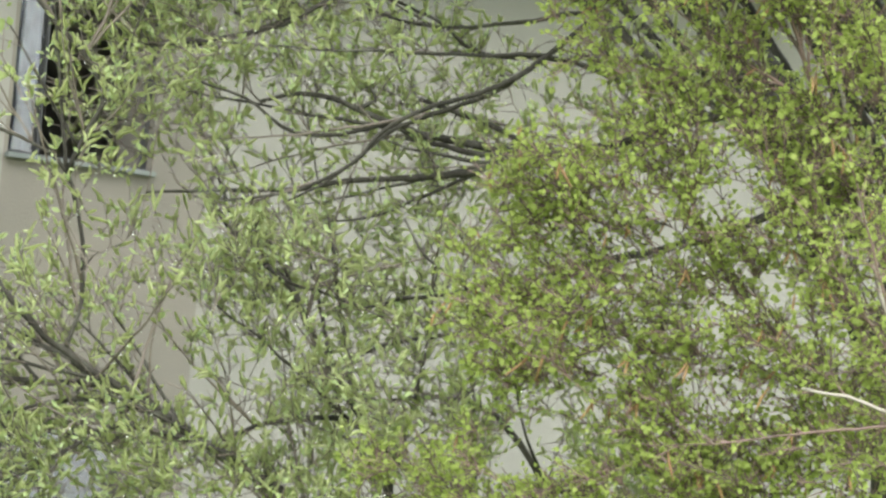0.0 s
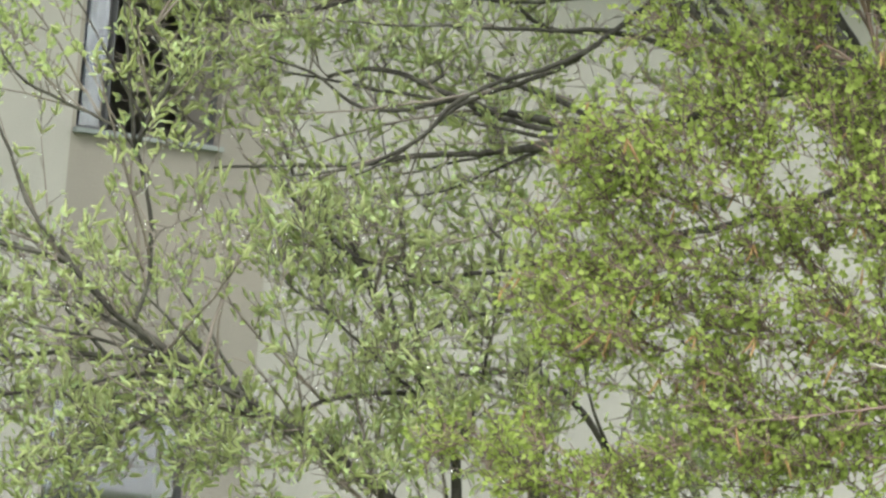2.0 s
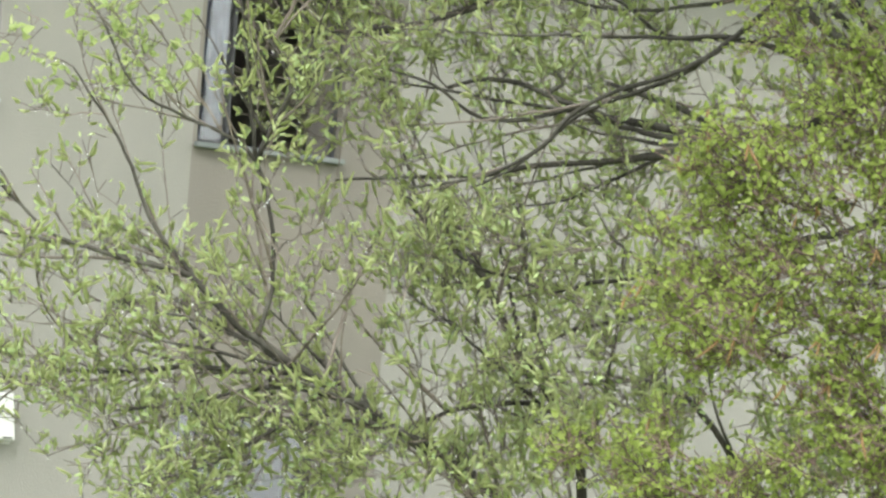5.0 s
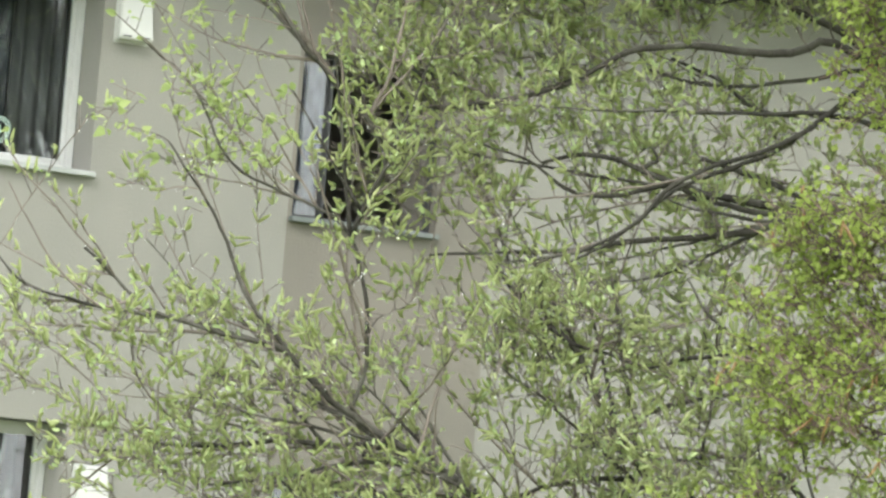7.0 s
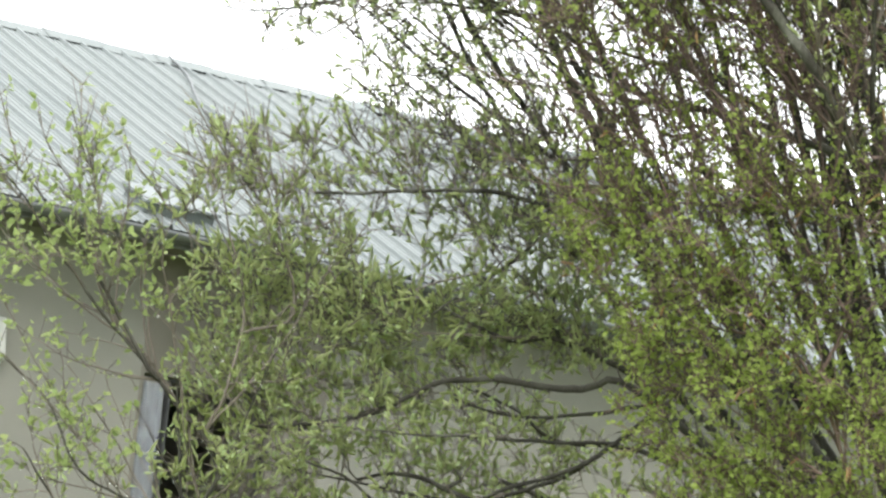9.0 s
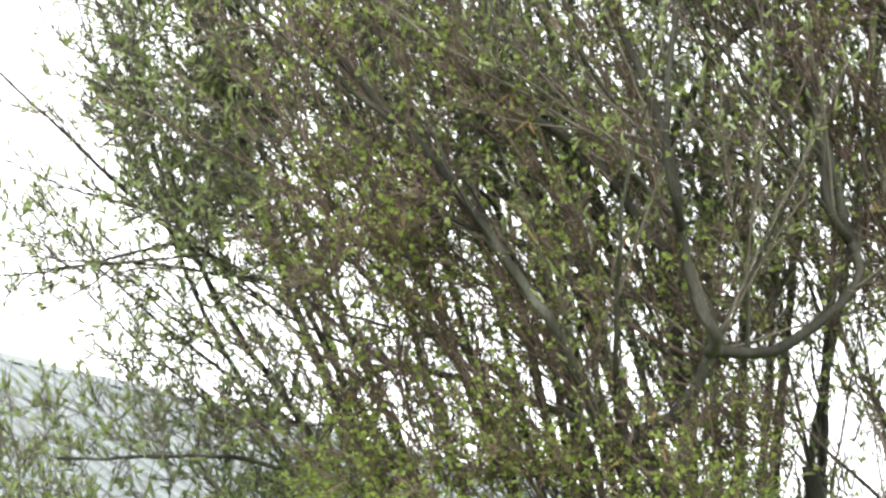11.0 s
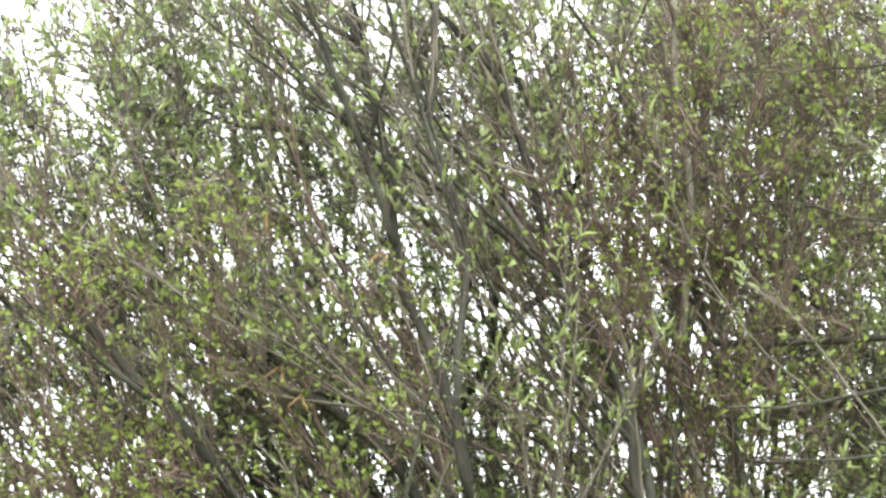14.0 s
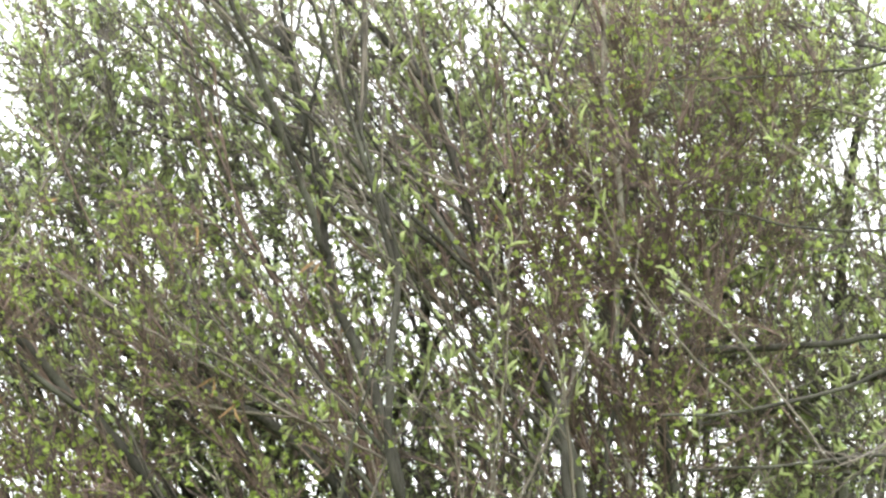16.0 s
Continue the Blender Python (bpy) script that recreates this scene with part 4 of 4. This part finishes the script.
clump(back, 24, (-0.56, 20.99, 6.76), 0.81, 0.62)
clump(back, 24, (0.69, 20.95, 6.90), 0.81, 0.62)
clump(goat, 48, (1.84, 19.78, 6.74), 0.77, 0.59)
clump(back, 56, (3.18, 20.67, 7.12), 0.81, 0.62)
clump(back, 27, (0.27, 20.28, 9.14), 0.72, 0.55)
clump(goat, 54, (1.32, 19.16, 8.86), 0.69, 0.52)
clump(back, 90, (2.51, 20.05, 9.33), 0.72, 0.55)
clump(back, 99, (3.62, 19.85, 9.40), 0.72, 0.55)
clump(back, 45, (0.36, 20.55, 8.34), 0.72, 0.55)
clump(goat, 18, (1.41, 19.42, 8.10), 0.69, 0.52)
clump(back, 27, (2.61, 20.32, 8.53), 0.72, 0.55)
clump(back, 62, (3.72, 20.13, 8.60), 0.72, 0.55)
clump(back, 62, (0.45, 20.79, 7.54), 0.72, 0.55)
clump(goat, 45, (1.50, 19.65, 7.33), 0.69, 0.52)
clump(back, 36, (2.70, 20.57, 7.72), 0.72, 0.55)
clump(back, 54, (3.81, 20.37, 7.79), 0.72, 0.55)
clump(goat, 70, (-0.17, 21.48, 3.99), 0.96, 0.58)
clump(goat, 55, (-0.38, 21.46, 3.02), 0.95, 0.49)
clump(goat, 25, (-0.33, 21.36, 4.12), 0.81, 0.42)
clump(goat, 60, (0.84, 21.36, 2.63), 0.86, 0.63)
clump(back, 60, (1.26, 20.88, 7.08), 0.81, 0.49)
clump(back, 100, (2.32, 20.81, 7.02), 0.49, 0.65)
clump(back, 24, (1.39, 20.19, 9.25), 0.72, 0.55)
clump(goat, 48, (2.38, 19.03, 8.94), 0.69, 0.52)
clump(back, 56, (3.62, 19.85, 9.40), 0.72, 0.55)
clump(goat, 16, (2.47, 19.29, 8.18), 0.69, 0.52)
clump(back, 32, (3.72, 20.13, 8.60), 0.72, 0.55)
clump(goat, 16, (0.43, 19.73, 7.24), 0.69, 0.52)
clump(goat, 16, (2.56, 19.52, 7.42), 0.69, 0.52)
clump(back, 40, (3.81, 20.37, 7.79), 0.72, 0.55)
clump(goat, 30, (1.95, 19.41, 7.99), 0.25, 0.25)
clump(back, 70, (-0.81, 20.76, 7.62), 0.65, 0.49)
clump(back, 60, (3.44, 20.66, 7.00), 0.49, 0.39)
clump(goat, 18, (1.09, 19.18, 8.87), 0.69, 0.52)
clump(back, 62, (2.27, 20.07, 9.35), 0.72, 0.55)
clump(goat, 54, (3.21, 18.87, 9.03), 0.69, 0.52)
clump(goat, 27, (0.12, 19.51, 8.00), 0.69, 0.52)
clump(goat, 27, (3.31, 19.13, 8.28), 0.69, 0.52)
clump(goat, 18, (0.21, 19.74, 7.23), 0.69, 0.52)
clump(goat, 62, (3.40, 19.36, 7.51), 0.69, 0.52)
clump(small, 45, (-0.97, 20.03, 3.03), 0.54, 0.35)
clump(small, 45, (-0.61, 20.75, 3.00), 0.56, 0.36)
clump(goat, 50, (-0.39, 21.09, 3.81), 0.71, 0.34)
clump(small, 40, (-0.34, 20.08, 2.60), 0.43, 0.32)
clump(goat, 60, (2.38, 20.05, 5.26), 0.37, 0.46)
clump(goat, 30, (1.91, 19.81, 8.09), 0.25, 0.25)
clump(slim, 80, (3.08, 17.94, 8.70), 0.68, 0.42)
clump(goat, 90, (3.68, 18.89, 8.75), 0.55, 0.60)
clump(back, 70, (4.13, 20.34, 7.68), 0.46, 0.41)
clump(back, 60, (2.26, 20.02, 9.50), 0.72, 0.35)
clump(back, 80, (-0.91, 20.76, 7.61), 0.58, 0.81)
clump(slim, 50, (3.08, 18.67, 6.41), 0.53, 0.35)
clump(back, 420, (0.6, 21.0, 6.6), 2.4, 1.6)
clump(back, 620, (1.6, 21.0, 8.2), 3.0, 2.2)
clump(back, 620, (3.4, 21.0, 7.4), 2.2, 2.6)
clump(slim, 260, (3.2, 19.2, 7.6), 1.3, 1.9)
clump(goat, 160, (3.6, 20.3, 6.6), 1.0, 1.6)
clump(small, 14, (-2.77, 19.75, 5.05), 0.35, 0.25)
clump(small, 10, (-2.52, 19.75, 5.26), 0.16, 0.20)
clump(small, 18, (-1.93, 19.75, 5.22), 0.28, 0.25)
clump(small, 18, (-1.60, 19.75, 5.25), 0.30, 0.30)
clump(small, 12, (-2.06, 19.75, 4.69), 0.40, 0.25)
clump(birch, 130, (1.68, 18.75, 4.00), 0.42, 0.45)
clump(birch, 110, (1.77, 18.75, 3.22), 0.38, 0.50)
clump(birch, 60, (1.85, 18.75, 2.52), 0.30, 0.30)
clump(goat, 45, (-1.66, 20.15, 3.69), 0.35, 0.35)
clump(goat, 25, (-1.30, 20.20, 3.5), 0.40, 0.25)
clump(birch, 50, (1.80, 18.75, 2.19), 0.30, 0.20)
clump(back, 110, (-0.79, 20.40, 8.40), 0.50, 0.60)
clump(back, 110, (-0.78, 20.50, 7.20), 0.50, 0.60)
clump(back, 80, (-0.09, 20.50, 8.18), 0.50, 0.50)
clump(back, 90, (3.75, 20.40, 7.25), 0.40, 0.50)
clump(back, 70, (2.91, 20.40, 9.80), 0.50, 0.30)
clump(birch, 80, (0.46, 18.80, 3.35), 0.35, 0.35)
clump(birch, 90, (0.48, 18.80, 2.71), 0.40, 0.40)
clump(back, 220, (4.65, 20.4, 8.6), 0.5, 1.6)
clump(back, 130, (-1.3, 20.4, 8.1), 0.5, 1.1)
clump(back, 260, (4.3, 20.4, 7.9), 0.75, 1.7)
clump(back, 120, (-0.9, 20.5, 7.6), 0.6, 1.0)


def grow(tree):
    """Shoots to every aim, nearest first, then side sprigs; keeps the twig ends for leaves."""
    nodes = np.zeros((len(tree.nodes) + 4 * len(tree.aims), 3), np.float32)
    dirs, rads = np.zeros_like(nodes), np.zeros(len(nodes), np.float32)
    m = len(tree.nodes)
    nodes[:m], dirs[:m], rads[:m] = tree.nodes, tree.dirs, tree.rads
    order = sorted(tree.aims, key=lambda a: float(np.min(np.sum((nodes[:m:3] - np.array(a, np.float32)) ** 2, axis=1))))
    lean = np.array(tree.lean, np.float32)
    born = np.zeros(len(nodes), np.float32)
    for a in order:
        av = np.array(a, np.float32)
        rel = av - nodes[:m]
        dist = np.sqrt(np.sum(rel * rel, axis=1)) + 1e-4
        unit = rel / dist[:, None]
        cost = dist * (2.0 - 0.8 * (unit @ lean) - 0.3 * np.sum(unit * dirs[:m], axis=1)) + 0.06 * (dist < 0.09) + 0.09 * born[:m]
        j = int(np.argmin(cost))
        born[j] += 1
        q, d0, dist_j = Vector(nodes[j].tolist()), Vector(dirs[j].tolist()), float(dist[j])
        way = a - q
        bend = (d0 * 0.35 + tree.lean * tree.up).normalized() * dist_j * 0.33
        n = max(4, min(8, int(dist_j / 0.06)))
        pts = []
        for k in range(n + 1):
            t = k / n
            p = q + way * t + bend * (t * (1 - t) * 1.3)
            pts.append(p + (0.03 * noise.noise_vector(p * 6) + 0.012 * noise.noise_vector(p * 17)) * t)
        r0 = min(float(rads[j]) * 0.85, 0.0048 + 0.0085 * min(1.0, dist_j / 0.9))
        radii = [max(0.0024, r0 * (1 - 0.6 * k / n)) for k in range(n + 1)]
        sweep(tree.tv, tree.tf, pts, radii, 3, False)
        for k in (n // 3, 2 * n // 3, n):
            dv = (pts[k] - pts[k - 1]).normalized() if k else way.normalized()
            nodes[m], dirs[m], rads[m] = tuple(pts[k]), tuple(dv), radii[k]
            m += 1
        tree.tips.append((pts, dist_j))


def sprigs(tree):
    """Short side sprigs; returns places, ways and sizes of leaf nodes."""
    out = []
    for pts, length in tree.tips:
        n = len(pts) - 1
        end = (pts[n] - pts[n - 1]).normalized()
        out.append((pts[n], end, 1.0))
        for k in range(max(1, n // 3), n + 1):
            high = pts[k].z > 5.0
            d = (pts[k] - pts[k - 1]).normalized()
            for rep in range(2 if high or tree.leaf_kind == "birch" else 1):
                if rng.random() < ((0.68 if tree is slim else 0.75) if high and rep else 0.25):
                    continue
                bare = high and rep and tree is not birch
                out_way = (d * (0.8 if high else 0.6) + Vector(rng.normal(0, 0.45 if high else 0.6, 3).tolist()) + tree.lean * (0.5 if high else 0.35)).normalized()
                s = (0.035 + 0.09 * rng.random()) * (2.6 if bare else 1.7 if high else 1.0)
                e = pts[k] + out_way * s + Vector((0, 0, 0.02 * rng.random()))
                sweep(tree.tv, tree.tf, [pts[k], e], [0.0038 if high else 0.0034, 0.0022], 3, False)
                if bare:
                    continue
                out.append((e, out_way, 0.85))
                if rng.random() < 0.5:
                    out.append(((pts[k] + e) / 2, out_way, 0.6))
    return out


def leaf_mesh(places, ways, normals, lengths, widths, shape, curl):
    """Folded, pointed leaves joined in one mesh, all at once."""
    d = ways / np.linalg.norm(ways, axis=1, keepdims=True)
    n = normals - d * np.sum(normals * d, axis=1, keepdims=True)
    n /= np.linalg.norm(n, axis=1, keepdims=True) + 1e-9
    s = np.cross(d, n)
    tpl = []
    for a, w in shape:
        if w == 0:
            tpl.append((a, 0.0, -curl * a * a))
        else:
            tpl += [(a, -w, 0.22 * w - curl * a * a), (a, 0.0, -0.12 * w - curl * a * a), (a, w, 0.22 * w - curl * a * a)]
    tpl = np.array(tpl)
    L, W = lengths[:, None, None], widths[:, None, None]
    v = places[:, None, :] + L * tpl[None, :, 0:1] * d[:, None, :] + W * tpl[None, :, 1:2] * s[:, None, :] + (L * 0.5 + W * 0.5) * tpl[None, :, 2:3] * n[:, None, :]
    f = [(0, 2, 1), (0, 3, 2), (1, 2, 5, 4), (2, 3, 6, 5), (4, 5, 7), (5, 6, 7)]
    k = len(tpl)
    faces = [tuple(i * k + j for j in q) for i in range(len(places)) for q in f]
    return v.reshape(-1, 3).tolist(), faces


WILLOW_SHAPE = ((0, 0), (0.3, 0.46), (0.74, 0.42), (1, 0))
BIRCH_SHAPE = ((0, 0), (0.3, 0.5), (0.62, 0.36), (1, 0))


def scatter(out, per, spread, size, wide, droop, bare, sparse=0.0):
    """Leaf places from sprig ends: a few round each end, fewer in the high crown, where many buds are shut."""
    P, D, N, L, W = [], [], [], [], []
    for p, d, s in out:
        if rng.random() < (bare if p.z > 5.4 else sparse):
            continue
        for _ in range(1 + int(rng.random() * per)):
            w = np.array(d) + rng.normal(0, spread, 3) + np.array((0, 0, droop))
            P.append(np.array(p) + rng.normal(0, 0.008, 3))
            D.append(w)
            N.append(rng.normal(0, 0.8, 3) + np.array((0, -0.5, 0.7)))
            l = size * s * (0.6 + 0.7 * rng.random())
            L.append(l)
            W.append(l * wide * (0.8 + 0.4 * rng.random()))
    return [np.array(x) for x in (P, D, N, L, W)]


def pick_leaves(tree, data, shape, curl, material, count):
    """The leaves nearest to the way in front stay single leaves; the rest is one mass."""
    P, D, N, L, W = data
    near = np.argsort(P[:, 1])[:count]
    rest = np.ones(len(P), bool)
    rest[near] = False
    v, f = leaf_mesh(P[rest], D[rest], N[rest], L[rest], W[rest], shape, curl)
    ob = mesh_object("foliage", v, f, material, tree.ob, smooth=True)
    ob["kind"] = "stuff"
    one = np.array([[0.0, 0, 0]])
    v, f = leaf_mesh(one, np.array([[1.0, 0, 0]]), np.array([[0, 0, 1.0]]), np.array([1.0]), np.array([float(np.mean(W / L))]), shape, curl)
    single = None
    for i in near:
        if single is None:
            leaf = mesh_object("leaf", v, f, material, tree.ob, smooth=True)
            single = leaf.data
        else:
            leaf = new("leaf", single)
            leaf.parent = tree.ob
        d = Vector(D[i].tolist()).normalized()
        nn = Vector(N[i].tolist())
        nn = (nn - d * nn.dot(d)).normalized()
        s = nn.cross(d)
        m = Matrix((d, s, nn)).transposed().to_4x4()
        leaf.matrix_basis = Matrix.Translation(P[i].tolist()) @ m @ Matrix.Diagonal((L[i], L[i], L[i], 1))


def spindles(out, share, length, radius, hang):
    """Catkins: soft curved fingers round the shoot ends."""
    v, f = [], []
    for p, d, s in out:
        if rng.random() > share * (0.72 if p.z > 5.4 else 1.0):
            continue
        for _ in range(1 + int(rng.random() * 2)):
            w = (Vector(d) * 0.6 + Vector(rng.normal(0, 0.42, 3).tolist()) + Vector((0, 0, hang))).normalized()
            side = Vector(rng.normal(0, 1, 3).tolist())
            l = length * (0.6 + 0.7 * rng.random()) * s
            p0 = p + Vector(rng.normal(0, 0.006, 3).tolist())
            pts = [p0 + w * l * t + side * (0.2 * l * t * t) for t in (0.0, 0.5, 1.0)]
            sweep(v, f, pts, [radius * 0.6, radius * 1.2, radius * 0.45], 3, False)
    return v, f


for tree in (goat, small, birch, slim, back):
    grow(tree)
    ends = sprigs(tree)
    tw = mesh_object("brushwood", tree.tv, tree.tf, tree.twig, tree.ob, smooth=True)
    tw["kind"] = "stuff"
    if tree.leaf_kind == "birch":
        pick_leaves(tree, scatter(ends, 2.8, 0.7, 0.034, 0.80, -0.1, 0.5 if tree is slim else 0.44), BIRCH_SHAPE, 0.25, BIRCH_LEAF, 150)
        v, f = spindles(ends, 0.007, 0.10, 0.007, -1.6)
        mesh_object("blossom", v, f, TASSEL, tree.ob, "hanging brown tassels", smooth=True)["kind"] = "stuff"
    else:
        tuft = [e for e in ends if tree is small and e[0].z > 3.6 and e[0].x < -2.05]
        if tuft:
            v, f = leaf_mesh(*scatter(tuft, 2.2, 0.75, 0.056, 0.62, -0.1, 0.0), BIRCH_SHAPE, 0.3)
            mesh_object("tuft_foliage", v, f, TUFT_LEAF, tree.ob, "rounder young leaves on the upright shoots", smooth=True)["kind"] = "stuff"
            ends = [e for e in ends if not (e[0].z > 3.6 and e[0].x < -2.05 and rng.random() < 0.75)]
        pick_leaves(tree, scatter(ends, 1.6, 0.65, 0.044, 0.42, 0.3, 0.62, 0.5), WILLOW_SHAPE, 0.3, WILLOW_LEAF, 150)
        v, f = spindles(ends, 0.36 if tree is back else 0.52, 0.074, 0.0084, 0.45)
        mesh_object("blossom", v, f, CATKIN, tree.ob, "pale green upright catkins", smooth=True)["kind"] = "stuff"


def rain_drops():
    """Drops hanging under the twigs of the low willow."""
    v, f = [], []
    for tree in (small, goat):
        for pts, length in tree.tips:
            for p in pts[1:]:
                if rng.random() > (0.3 if tree is small else 0.12):
                    continue
                r = 0.005 + 0.0045 * rng.random()
                c = p + Vector((0, 0, -0.006 - r))
                sweep(v, f, [c + Vector((0, 0, r)), c + Vector((0, 0, -0.2 * r)), c + Vector((0, 0, -r))], [0.0004, r * 0.95, 0.0004], 4, False)
    ob = mesh_object("rain_drops", v, f, WATER, None, smooth=True)
    tagged(ob, "clear rain drops hanging under the willow twigs", "water drops", kind="stuff")


rain_drops()
